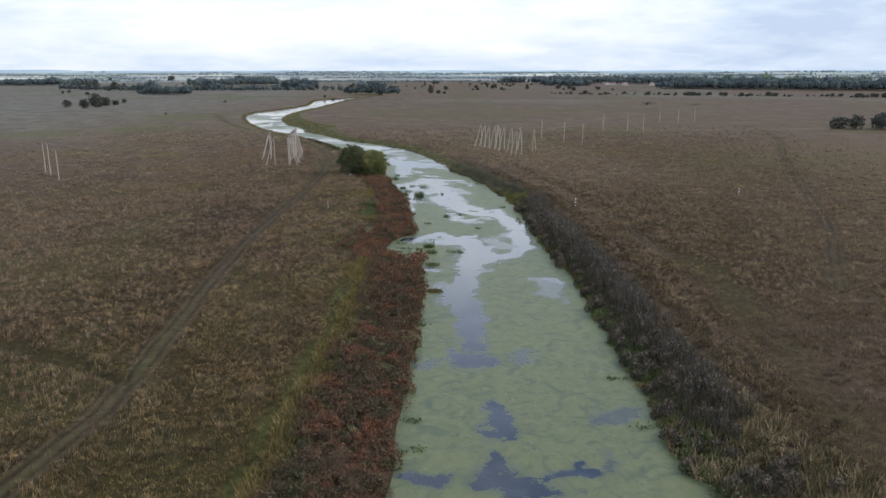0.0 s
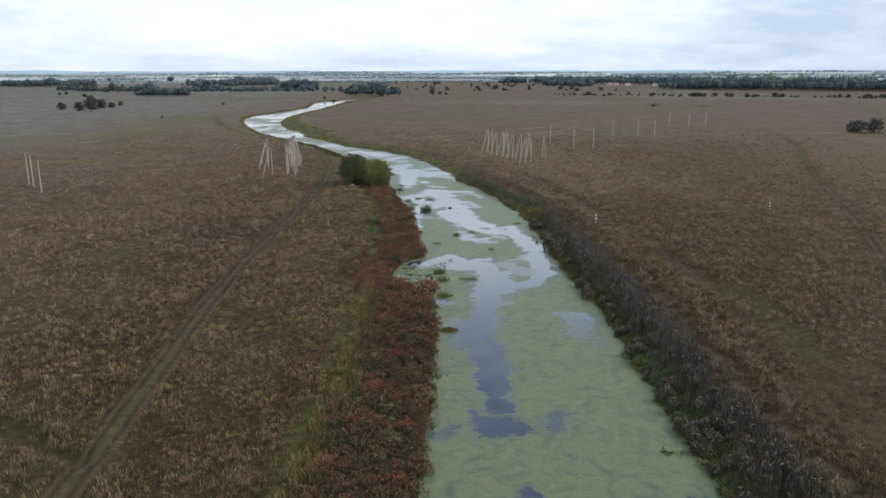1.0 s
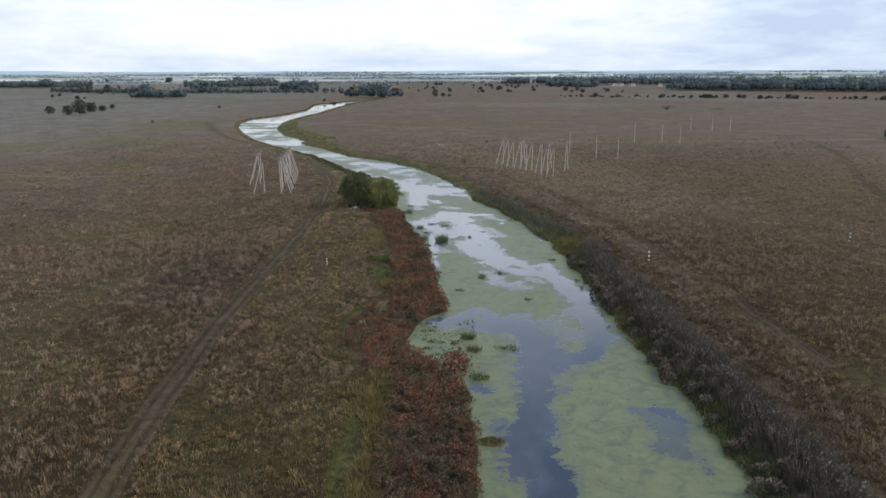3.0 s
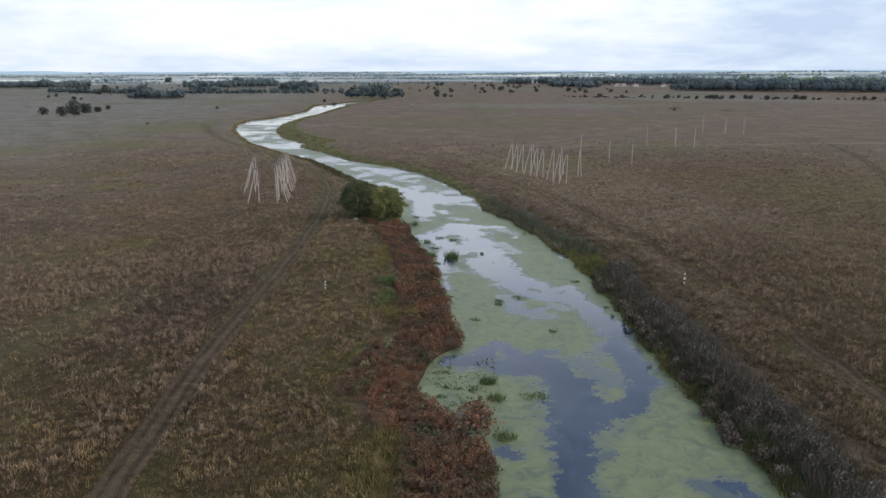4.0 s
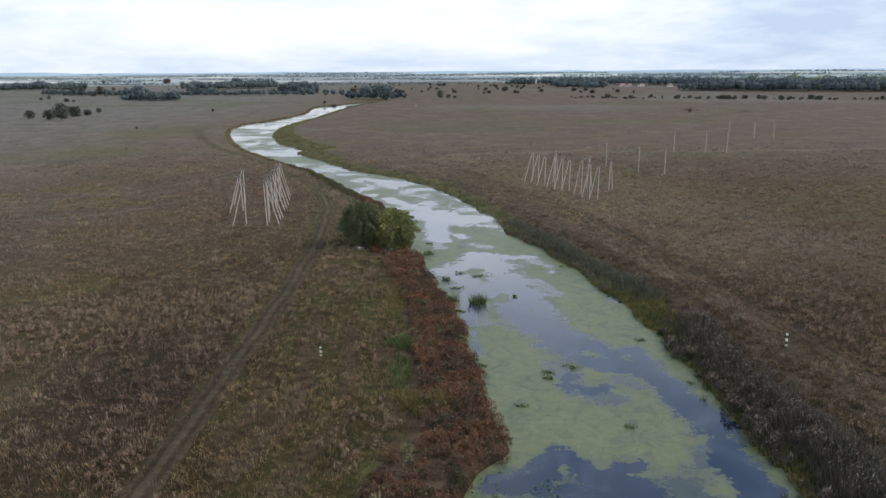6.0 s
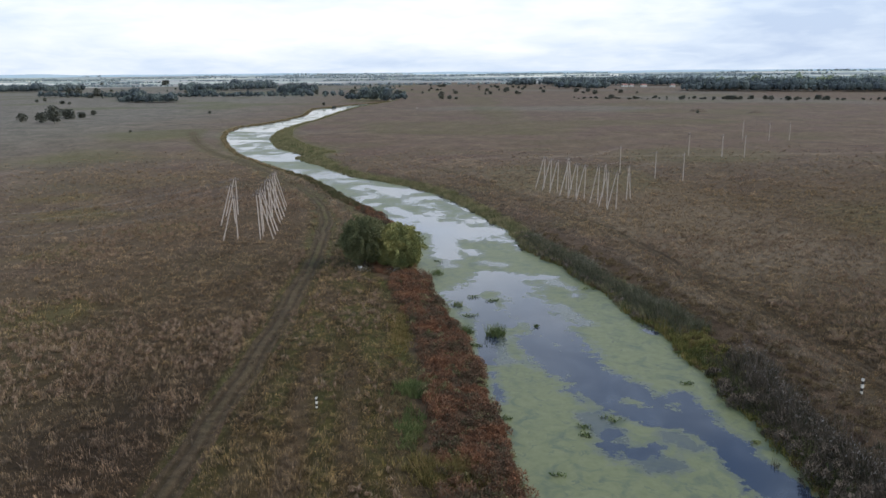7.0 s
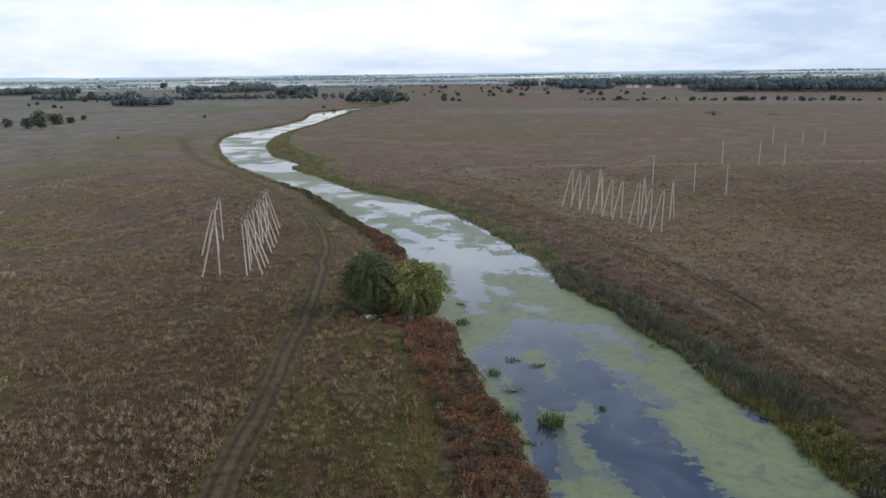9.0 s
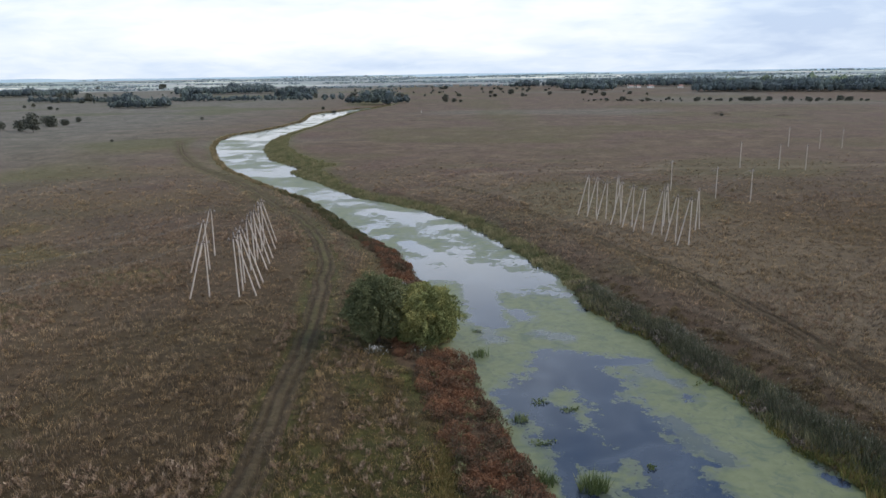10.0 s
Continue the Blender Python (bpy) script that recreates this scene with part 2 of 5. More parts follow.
M_GROUND = meadow("dry_meadow", False)
M_TUFT = meadow("dry_grass", True)
M_RED = foliage("red_shrub_leaves", [(0.27, (0.070, 0.072, 0.030)), (0.36, (0.098, 0.076, 0.050)), (0.46, (0.150, 0.089, 0.054)), (0.58, (0.203, 0.100, 0.055)), (0.72, (0.288, 0.134, 0.068))], 0.30, 0.20)
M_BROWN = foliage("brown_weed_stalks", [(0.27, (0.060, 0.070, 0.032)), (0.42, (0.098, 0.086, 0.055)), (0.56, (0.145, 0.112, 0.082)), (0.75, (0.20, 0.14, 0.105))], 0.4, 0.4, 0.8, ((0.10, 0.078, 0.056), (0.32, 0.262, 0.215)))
M_SEDGE = foliage("bank_sedge", [(0.25, (0.110, 0.120, 0.050)), (0.45, (0.185, 0.180, 0.085)), (0.60, (0.265, 0.230, 0.120)), (0.80, (0.36, 0.29, 0.17))])
M_TALL = foliage("rank_grass", [(0.28, (0.115, 0.110, 0.045)), (0.42, (0.185, 0.142, 0.072)), (0.55, (0.265, 0.190, 0.105)), (0.72, (0.42, 0.32, 0.18))], 0.35, 0.5)
M_REED = foliage("reed_blades", [(0.25, (0.062, 0.088, 0.030)), (0.55, (0.120, 0.150, 0.052)), (0.85, (0.22, 0.22, 0.09))])
M_WILLOW = foliage("willow_leaves", [(0.28, (0.105, 0.125, 0.048)), (0.43, (0.190, 0.205, 0.075)), (0.58, (0.285, 0.270, 0.100)), (0.74, (0.46, 0.39, 0.14))], 0.26, 0.20)
M_WILLOW2 = foliage("grey_willow_leaves", [(0.28, (0.070, 0.080, 0.036)), (0.48, (0.120, 0.130, 0.060)), (0.70, (0.22, 0.215, 0.105))], 0.22, 0.3)
# aerial haze is mixed into these greens: lifted and blued
HAZED_WOOD_STOPS = [(0.25, (0.076, 0.096, 0.104)), (0.5, (0.104, 0.128, 0.130)), (0.8, (0.146, 0.172, 0.150))]
M_WOOD = foliage("wood_foliage", HAZED_WOOD_STOPS, 0.02, 0.35, toned=True)
M_BUSH = foliage("meadow_bush_leaves", [(0.25, (0.064, 0.070, 0.056)), (0.5, (0.092, 0.096, 0.074)), (0.8, (0.145, 0.138, 0.100))], 0.03, 0.40)
# brighter wood foliage, with the sunlight painted into its colour
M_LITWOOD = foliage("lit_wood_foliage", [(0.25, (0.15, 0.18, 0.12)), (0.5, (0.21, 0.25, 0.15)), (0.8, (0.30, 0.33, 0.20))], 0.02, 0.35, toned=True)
# far belts carry their haze as a pale grey-blue leaf colour
M_HAZEWOOD = foliage("hazed_distant_foliage", [(0.25, (0.245, 0.290, 0.305)), (0.5, (0.290, 0.340, 0.345)), (0.8, (0.35, 0.395, 0.345))], 0.004, 0.25, toned=True)
M_SOIL = surface("dark_soil", (0.055, 0.042, 0.028), (0.15, 0.11, 0.07), 0.6, 0.95, 0, 0.05)
M_BARK = surface("bark", (0.045, 0.035, 0.026), (0.11, 0.09, 0.07), 3.0, 0.9, 0, 0.03)
M_CONCRETE = surface("weathered_concrete", (0.44, 0.372, 0.315), (0.62, 0.535, 0.46), 2.5, 0.85, 0, 0.01)
M_STEEL = surface("rusty_steel", (0.07, 0.05, 0.04), (0.16, 0.12, 0.10), 6.0, 0.6, 0.6)
M_WIRE = surface("weathered_wire", (0.30, 0.29, 0.27), (0.42, 0.40, 0.37), 3.0, 0.5, 0.6)
M_GLASS = surface("brown_porcelain", (0.05, 0.03, 0.02), (0.42, 0.36, 0.32), 4.0, 0.3)
M_WHITE = surface("white_post_paint", (0.70, 0.66, 0.58), (0.86, 0.82, 0.74), 8.0, 0.6)
M_BLACK = surface("black_post_paint", (0.02, 0.02, 0.02), (0.05, 0.045, 0.04), 8.0, 0.7)
M_WALL = surface("limewashed_wall", (0.60, 0.57, 0.52), (0.78, 0.76, 0.72), 0.4, 0.9)
M_ROOF = surface("house_roof", (0.20, 0.10, 0.08), (0.34, 0.20, 0.16), 0.5, 0.8)
M_PANE = surface("dark_pane", (0.02, 0.025, 0.03), (0.05, 0.06, 0.07), 1.0, 0.1)


def water_material():
    """Turbid river with duckweed drifting on it; 'bare' says where the wind has cleared it."""
    m, n, l, p = material("river_water")
    g = n.new("ShaderNodeNewGeometry")
    vec = g.outputs["Position"]
    sw = n.new("ShaderNodeTexNoise")
    for key, value in (("Scale", 0.17), ("Detail", 8.0), ("Roughness", 0.64), ("Distortion", 0.25)):
        sw.inputs[key].default_value = value
    mp = n.new("ShaderNodeMapping"); mp.inputs["Scale"].default_value = (1.0, 0.8, 1.0)
    l.new(vec, mp.inputs["Vector"]); l.new(mp.outputs[0], sw.inputs["Vector"])
    drift = sw.outputs["Fac"]
    lace = noise_node(n, l, vec, 0.9, 5, 0.6)
    wave = math_node(n, l, "MULTIPLY", math_node(n, l, "SUBTRACT", drift, 0.5), 2.0)
    wave = math_node(n, l, "ADD", wave, math_node(n, l, "MULTIPLY", math_node(n, l, "SUBTRACT", lace, 0.5), 1.15))
    wave = math_node(n, l, "ADD", wave, math_node(n, l, "MULTIPLY", math_node(n, l, "SUBTRACT", noise_node(n, l, vec, 2.4, 5, 0.6), 0.5), 0.45))
    wave = math_node(n, l, "ADD", wave, math_node(n, l, "MULTIPLY", math_node(n, l, "SUBTRACT", noise_node(n, l, vec, 0.55, 5, 0.6, (0.35, 1.0, 1.0)), 0.5), 0.9))
    v = math_node(n, l, "ADD", attr_node(n, "bare"), wave)
    open_ = range_node(n, l, v, 0.42, 0.58)
    veil = math_node(n, l, "MULTIPLY", range_node(n, l, math_node(n, l, "ADD", attr_node(n, "film"), wave), 0.30, 0.75), 0.62)
    veil = math_node(n, l, "MAXIMUM", veil, range_node(n, l, v, 0.16, 0.52, 0.0, 0.46))
    bare = math_node(n, l, "MAXIMUM", open_, veil)
    thin = range_node(n, l, v, 0.10, 0.50)
    weed = ramp_node(n, l, lace, [(0.25, (0.126, 0.142, 0.062)), (0.5, (0.166, 0.182, 0.084)), (0.8, (0.205, 0.216, 0.110))])
    weed = mix_node(n, l, math_node(n, l, "MULTIPLY", thin, 0.35), weed, (0.12, 0.15, 0.10))
    smear = n.new("ShaderNodeTexNoise")
    for key, value in (("Scale", 0.32), ("Detail", 6.0), ("Roughness", 0.6), ("Distortion", 1.4)):
        smear.inputs[key].default_value = value
    l.new(vec, smear.inputs["Vector"])
    weed = mix_node(n, l, range_node(n, l, smear.outputs["Fac"], 0.50, 0.66, 0.0, 0.85), weed, (0.088, 0.112, 0.068))
    weed = mix_node(n, l, range_node(n, l, smear.outputs["Fac"], 0.30, 0.42, 0.35, 0.0), weed, (0.215, 0.235, 0.120))
    vein = math_node(n, l, "ABSOLUTE", math_node(n, l, "SUBTRACT", sw.outputs["Fac"], 0.47))
    vein = math_node(n, l, "MULTIPLY", range_node(n, l, vein, 0.004, 0.022, 0.65, 0.0), range_node(n, l, lace, 0.48, 0.60))
    weed = mix_node(n, l, vein, weed, (0.065, 0.085, 0.060))
    col = mix_node(n, l, bare, mix_node(n, l, 1.0, weed, (0.90, 0.89, 0.90), "MULTIPLY"), (0.011, 0.018, 0.036))
    film = n.new("ShaderNodeTexNoise")
    for key, value in (("Scale", 0.12), ("Detail", 7.0), ("Roughness", 0.62), ("Distortion", 0.9)):
        film.inputs[key].default_value = value
    l.new(vec, film.inputs["Vector"])
    scum = math_node(n, l, "MULTIPLY", range_node(n, l, film.outputs["Fac"], 0.46, 0.68, 0.0, 0.42), bare)
    col = mix_node(n, l, scum, col, (0.095, 0.108, 0.128))
    specks = range_node(n, l, noise_node(n, l, vec, 1.7, 4, 0.6), 0.70, 0.76, 0.0, 0.6)
    col = mix_node(n, l, specks, col, (0.050, 0.060, 0.034))
    l.new(col, p.inputs["Base Color"])
    rough = range_node(n, l, bare, 0.0, 1.0, 0.50, 0.07)
    l.new(rough, p.inputs["Roughness"])
    l.new(range_node(n, l, bare, 0.0, 1.0, 1.38, 1.60), p.inputs["IOR"])
    b = n.new("ShaderNodeBump")
    b.inputs["Strength"].default_value, b.inputs["Distance"].default_value = 0.12, 0.02
    l.new(noise_node(n, l, vec, 2.2, 4, 0.6), b.inputs["Height"])
    l.new(b.outputs[0], p.inputs["Normal"])
    return m


M_WATER = water_material()

# ---- mesh helpers ----


def sheet(name, verts, faces, mat, attrs=None, parent=None, smooth=False):
    """One mesh object from arrays; faces is an (n, k) array."""
    verts, faces = np.asarray(verts, np.float32), np.asarray(faces, np.int32)
    me = bpy.data.meshes.new(name)
    me.vertices.add(len(verts))
    me.vertices.foreach_set("co", verts.ravel())
    k = faces.shape[1]
    me.loops.add(faces.size)
    me.loops.foreach_set("vertex_index", faces.ravel())
    me.polygons.add(len(faces))
    me.polygons.foreach_set("loop_start", np.arange(0, faces.size, k, dtype=np.int32))
    me.polygons.foreach_set("use_smooth", np.full(len(faces), smooth))
    me.update(calc_edges=True)
    me.materials.append(mat)
    for key, val in (attrs or {}).items():
        a = me.attributes.new(key, "FLOAT", "POINT")
        a.data.foreach_set("value", np.asarray(val, np.float32))
    ob = new(name, me)
    if parent is not None:
        ob.parent = parent
    return ob


def part(name, bm, mat, parent, label=""):
    me = bpy.data.meshes.new(name)
    bm.to_mesh(me)
    bm.free()
    me.materials.append(mat)
    ob = new(name, me)
    ob.parent = parent
    if label:
        ob["label"] = label
    return ob


def thing(name, at, label, category, group="", turn=0.0):
    ob = new(name)
    ob.matrix_basis = pose(*at, 0, 0, turn)
    return tagged(ob, label, category, group)


def beam(bm, a, b, ra, rb, sides=8):
    """A tapered bar from a to b."""
    a, b = Vector(a), Vector(b)
    q = (b - a).to_track_quat("Z", "Y").to_matrix()
    rings = []
    for c, r in ((a, ra), (b, rb)):
        rings.append([bm.verts.new(c + q @ Vector((r * math.cos(2 * math.pi * (i + .5) / sides), r * math.sin(2 * math.pi * (i + .5) / sides), 0))) for i in range(sides)])
    for i in range(sides):
        j = (i + 1) % sides
        bm.faces.new((rings[0][i], rings[0][j], rings[1][j], rings[1][i]))
    bm.faces.new(rings[0][::-1])
    bm.faces.new(rings[1])
    return bm


def box(bm, c, s, bevel=0.0):
    r = bmesh.ops.create_cube(bm, size=1.0, matrix=Matrix.LocRotScale(c, None, s))
    if bevel:
        edges = list({e for v in r["verts"] for e in v.link_edges})
        bmesh.ops.bevel(bm, geom=edges, offset=bevel, segments=1, affect="EDGES")
    return bm


def spline(pts, step):
    """A smooth line through the points, a point every step metres or so."""
    p = np.array(pts, float)
    p = np.vstack([2 * p[0] - p[1], p, 2 * p[-1] - p[-2]])
    res = []
    for i in range(1, len(p) - 2):
        k = max(1, int(np.linalg.norm(p[i + 1] - p[i]) / step))
        t = (np.arange(k) / k)[:, None]
        a, b, c, d = p[i - 1], p[i], p[i + 1], p[i + 2]
        ta, tb = (c - a) * 0.5, (d - b) * 0.5
        lim = np.linalg.norm(c - b)
        ta *= min(1, lim / (np.linalg.norm(ta) + 1e-9)); tb *= min(1, lim / (np.linalg.norm(tb) + 1e-9))
        res.append((2 * t**3 - 3 * t**2 + 1) * b + (t**3 - 2 * t**2 + t) * ta + (-2 * t**3 + 3 * t**2) * c + (t**3 - t**2) * tb)
    return np.vstack(res + [p[-2:-1]])


def reach(px, py, line):
    """The distance from points to a line."""
    best = np.full(px.shape, 1e9)
    for (ax, ay), (bx, by) in zip(line[:-1], line[1:]):
        dx, dy = bx - ax, by - ay
        u = np.clip(((px - ax) * dx + (py - ay) * dy) / (dx * dx + dy * dy + 1e-9), 0, 1)
        np.minimum(best, (px - ax - u * dx) ** 2 + (py - ay - u * dy) ** 2, out=best)
    return np.sqrt(best)


def within(px, py, poly):
    inside = np.zeros(px.shape, bool)
    for (ax, ay), (bx, by) in zip(poly, np.roll(poly, -1, 0)):
        if ay == by:
            continue
        inside ^= ((ay > py) != (by > py)) & (px < (bx - ax) * (py - ay) / (by - ay) + ax)
    return inside


def step01(a, b, v):
    u = np.clip((v - a) / (b - a), 0, 1)
    return u * u * (3 - 2 * u)


def value_noise(x, y, size, seed):
    """Smooth noise in 0..1 over the plan."""
    r = np.random.default_rng(seed).random((256, 256))
    u, v = x / size, y / size
    i, j = np.floor(u).astype(int), np.floor(v).astype(int)
    fu, fv = u - i, v - j
    fu, fv = fu * fu * (3 - 2 * fu), fv * fv * (3 - 2 * fv)
    g = lambda a, b: r[a % 256, b % 256]
    return (g(i, j) * (1 - fu) + g(i + 1, j) * fu) * (1 - fv) + (g(i, j + 1) * (1 - fu) + g(i + 1, j + 1) * fu) * fv


# ---- the plan: two shores, tracks ----
SHORE_W = [(-5, -600), (-5, 0), (-4.7, 53.6), (-4.9, 61), (-4.8, 73), (-3.6, 90), (-3.5, 104.5), (-3.9, 123.6), (-7, 131.8), (-9.4, 135.7),
           (-11.1, 141), (-10.9, 147.3), (-9.3, 151.2), (-5.9, 154.6), (-7.6, 167.3), (-9.1, 185.7), (-10.9, 201), (-13.2, 209), (-14.5, 216.2), (-16.2, 226.7),
           (-17.2, 233.2), (-21.3, 236.2), (-22.4, 239.2), (-20.2, 242.5), (-20.8, 253), (-25.6, 274.4), (-30.5, 294.5), (-39.2, 313), (-47.3, 331), (-55, 350), (-62.5, 366), (-75, 387), (-90, 411), (-109, 446),
           (-122, 478), (-134, 511), (-143.5, 541), (-154, 586), (-157, 625), (-151, 648), (-143, 690), (-139, 767), (-147, 850), (-148, 884), (-131, 940), (-116, 990), (-105, 1010), (-92, 1050), (-85, 1120)]
SHORE_E = [(24, -600), (24, 0), (23.2, 53.5), (22, 59), (21.3, 62), (21.5, 73), (21.4, 82.6), (21.8, 92.4), (22, 107), (21.5, 131),
           (20.8, 140), (19.7, 151), (19.1, 167), (18.6, 184), (17.3, 201), (16, 210), (13.6, 222.6), (11.2, 231), (8.8, 241.6), (5.8, 249.5),
           (3.2, 257.7), (0.7, 275), (-3.4, 290.5), (-8.1, 306.8), (-15.3, 327), (-24, 343), (-34, 356), (-44, 367), (-55, 385), (-66, 406),
           (-75, 422), (-81, 435.6), (-75.5, 442), (-87, 459), (-99, 480), (-114, 528), (-119, 561), (-123, 600), (-121, 640), (-116.5, 718), (-115.5, 790), (-113.5, 865), (-109, 922), (-101, 974), (-88, 1040), (-80, 1120)]
TRACK_W = [(-36, -200), (-35.5, 20), (-35.5, 53), (-34.4, 58.6), (-33.7, 69), (-34.6, 84.6), (-36.8, 108), (-38.2, 130), (-38.6, 164), (-38.3, 196),
           (-39.2, 222.7), (-39.6, 243), (-41.8, 268.4), (-43.9, 284.9), (-49.2, 306), (-57.6, 330.4), (-67.3, 347.9), (-77.2, 368.8), (-93.1, 401.4), (-108.5, 426),
           (-125.9, 455.8), (-148.5, 505), (-172.7, 571.6)]
TRACK_E = [(41.5, 128), (40.8, 138), (40.0, 149.6), (38.8, 168), (36, 192), (31.5, 216), (30.1, 229), (28.8, 241.7), (26.6, 256.7), (22.5, 272.7),
           (16.5, 291), (8.6, 314.8), (2.8, 333.8), (-4.5, 357), (-20, 385)]
TRACK_F = [(60, 107), (63.6, 115), (77.6, 144), (90.1, 175), (103.7, 211), (130, 280), (159.7, 352), (180, 420)]
SWALE = [(38.5, 150), (41.8, 134), (43.8, 118), (43, 100), (40.7, 84), (39, 60), (37, 30)]
FOOTPATH = [(-10, 408), (8.7, 416), (45.8, 416.5), (77, 415.5), (110, 417.5), (160, 420.4), (230, 430), (330, 452)]
FURROW = [(-58, 87), (-49.9, 82.8), (-42, 78.4), (-35, 74.7)]
shore_w, shore_e = spline(SHORE_W, 2.5), spline(SHORE_E, 2.5)
for line, sd_ in ((shore_w, 3), (shore_e, 4)):
    wig = (value_noise(line[:, 0] * 0 + sd_, line[:, 1], 5.0, sd_) - 0.5) * 1.6 + (value_noise(line[:, 0] * 0 + sd_, line[:, 1], 2.6, sd_ + 5) - 0.5) * 0.8
    line[:, 0] += wig * (line[:, 1] > 0)
river = np.vstack([shore_w, shore_e[::-1]])


def axis_lines(marks):
    """Grid lines: (upto, spacing) from the first mark on."""
    v = [marks[0][0]]
    for end, gap in marks[1:]:
        k = max(1, round((end - v[-1]) / gap))
        v += list(np.linspace(v[-1], end, k + 1)[1:])
    return np.array(v)


GX = axis_lines([(-4700, 0), (-1500, 250), (-600, 75), (-260, 12), (-160, 4), (-60, 2.0), (50, 1.1), (110, 2.0), (260, 6), (600, 30), (1500, 75), (4700, 250)])
GY = axis_lines([(-600, 0), (-100, 50), (30, 10), (60, 1.5), (260, 1.3), (480, 2.5), (720, 5.0), (1130, 8), (1800, 40), (4850, 130)])
gx, gy = np.meshgrid(GX, GY)
dw, de = reach(gx, gy, shore_w), reach(gx, gy, shore_e)
sd = np.minimum(dw, de)
sd[within(gx, gy, river)] *= -1
west = dw < de
tw, te, tf, fu, sl = [reach(gx, gy, spline(v, 4)) for v in (TRACK_W, TRACK_E, TRACK_F, FURROW, SWALE)]

# width of the shrub band on the west bank and of the weeds on the east bank
band_w = np.interp(gy, [0, 110, 140, 170, 226, 240, 256, 300, 370, 450, 1100], [9.5, 9.0, 8.6, 7.4, 7.0, 4.8, 5.0, 4.2, 2.2, 2.0, 3.0])
band_e = np.interp(gy, [0, 60, 80, 200, 225, 260, 400, 430, 470, 560, 700, 1100], [11, 10, 7.0, 7.0, 5, 4.5, 6, 14, 18, 14, 6, 5])
n1 = value_noise(gx, gy, 7, 21)
edge = sd + (n1 - 0.5) * 3.0
near_river = np.where(west, 1 - step01(0.9, 1.25, edge / band_w), 0)
red = near_river * step01(-0.5, 0.8, sd) * (1 - step01(300, 330, gy))
rusty = np.where(~west & (sd > 3), np.maximum((1 - step01(75, 125, gy)) * (0.12 + 0.75 * step01(10, 20, sd)), (1 - step01(8.5, 11.5, edge)) * (1 - step01(255, 300, gy)) * 1.05) * (0.52 + 0.40 * value_noise(gx, gy, 6, 15)), 0)
red = np.maximum(red, rusty)
ditch = np.where(west, step01(1.8, 2.4, edge - band_w) * (1 - step01(3.0, 4.0, edge - band_w)), 0) * (1 - step01(112, 135, gy)) * 0.75
green_w = np.where(west, step01(0.9, 1.05, edge / band_w) * (1 - step01(0.9, 3.8, edge - band_w)), 0) * (0.15 + 0.70 * step01(0.3, 0.75, value_noise(gx, gy, 5, 5) * 0.6 + value_noise(gx, gy, 14, 6) * 0.4)) * (1 - step01(250, 330, gy) * 0.6)
green_w = np.maximum(green_w, ditch)
bank_w_far = np.where(west, 1 - step01(2, 7, edge), 0) * step01(330, 400, gy) * 0.35
lane = value_noise(sd + (n1 - 0.5) * 1.2, gy * 0.06, 2.6, 8) * 0.62 + value_noise(gx, gy, 8, 9) * 0.38   # mown lanes along the river
inner = np.where(west & (sd > band_w), step01(1.8, 3.5, tw) * step01(-38, -33, gx), 0) * (1 - step01(270, 340, gy))
strip = inner * (0.12 + 0.26 * step01(130, 200, gy)) * step01(0.48, 0.62, lane)
red = np.maximum(red, np.where(west & (tw > 3) & (gx < -36), 0.20, np.where(~west & (sd > 13), 0.12, 0)) * step01(165, 205, gy) * (1 - step01(300, 380, gy)))   # rustier sward further up
red = np.maximum(red, inner * step01(110, 160, gy) * 0.44 * (1 - step01(0.34, 0.46, lane)))
green_e = np.where(~west & (sd > -2), 1 - step01(0.55, 1.2, edge / band_e), 0) * (0.15 + 0.55 * step01(195, 265, gy))
gold = np.where(west & (sd > 0), step01(-40, -34, gx + (n1 - 0.5) * 4) * (1 - step01(380, 440, gy)), 0) * (0.70 + 0.45 * value_noise(gx, gy * 0.3, 5, 18))
gold = np.maximum(gold, step01(0.55, 0.78, value_noise(gx, gy + 17, 38, 19)) * 0.5 * (sd > 12) * west)
gold = np.maximum(gold, np.where(~west & (sd > 9), (1 - step01(130, 200, gy)) * (0.2 + 0.5 * value_noise(gx, gy, 12, 23)), 0))
gold = np.maximum(gold, np.where(west & (sd > 9), (1 - step01(120, 165, gy)) * (0.45 + 0.35 * value_noise(gx, gy, 13, 25)), 0))
gold = np.maximum(gold, np.where(~west & (sd > 14), (1 - step01(300, 380, gy)) * (0.48 + 0.50 * value_noise(gx, gy, 16, 28)), 0))
flank = step01(1.0, 1.4, tw) * (1 - step01(1.8, 2.6 + 2.6 * step01(200, 280, gy), tw)) * step01(120, 190, gy) * (0.25 + 0.40 * value_noise(gx, gy, 6, 27))
olive = step01(0.60, 0.8, value_noise(gx + 40, gy, 70, 12)) * np.where(west, 0.46, 0.24) * (sd > 12) * step01(140, 240, gy)
for px_, py_, rx_, ry_, k_ in ((-77, 207, 13, 11, 0.34), (-92, 249, 9, 9, 0.26), (-112, 293, 14, 9, 0.26), (-81, 275, 12, 7, 0.20), (-150, 300, 22, 9, 0.26), (-215, 395, 26, 24, 0.40), (-128, 318, 14, 8, 0.18)):   # mossy yellow-green patches
    patch_ = 1 - step01(0.45, 1.25, np.hypot((gx - px_) / rx_, (gy - py_) / ry_) + (value_noise(gx, gy, 6, 81) - 0.5) * 0.9)
    olive, gold, red = np.maximum(olive, k_ * 0.9 * patch_), np.maximum(gold, patch_), red * (1 - patch_)
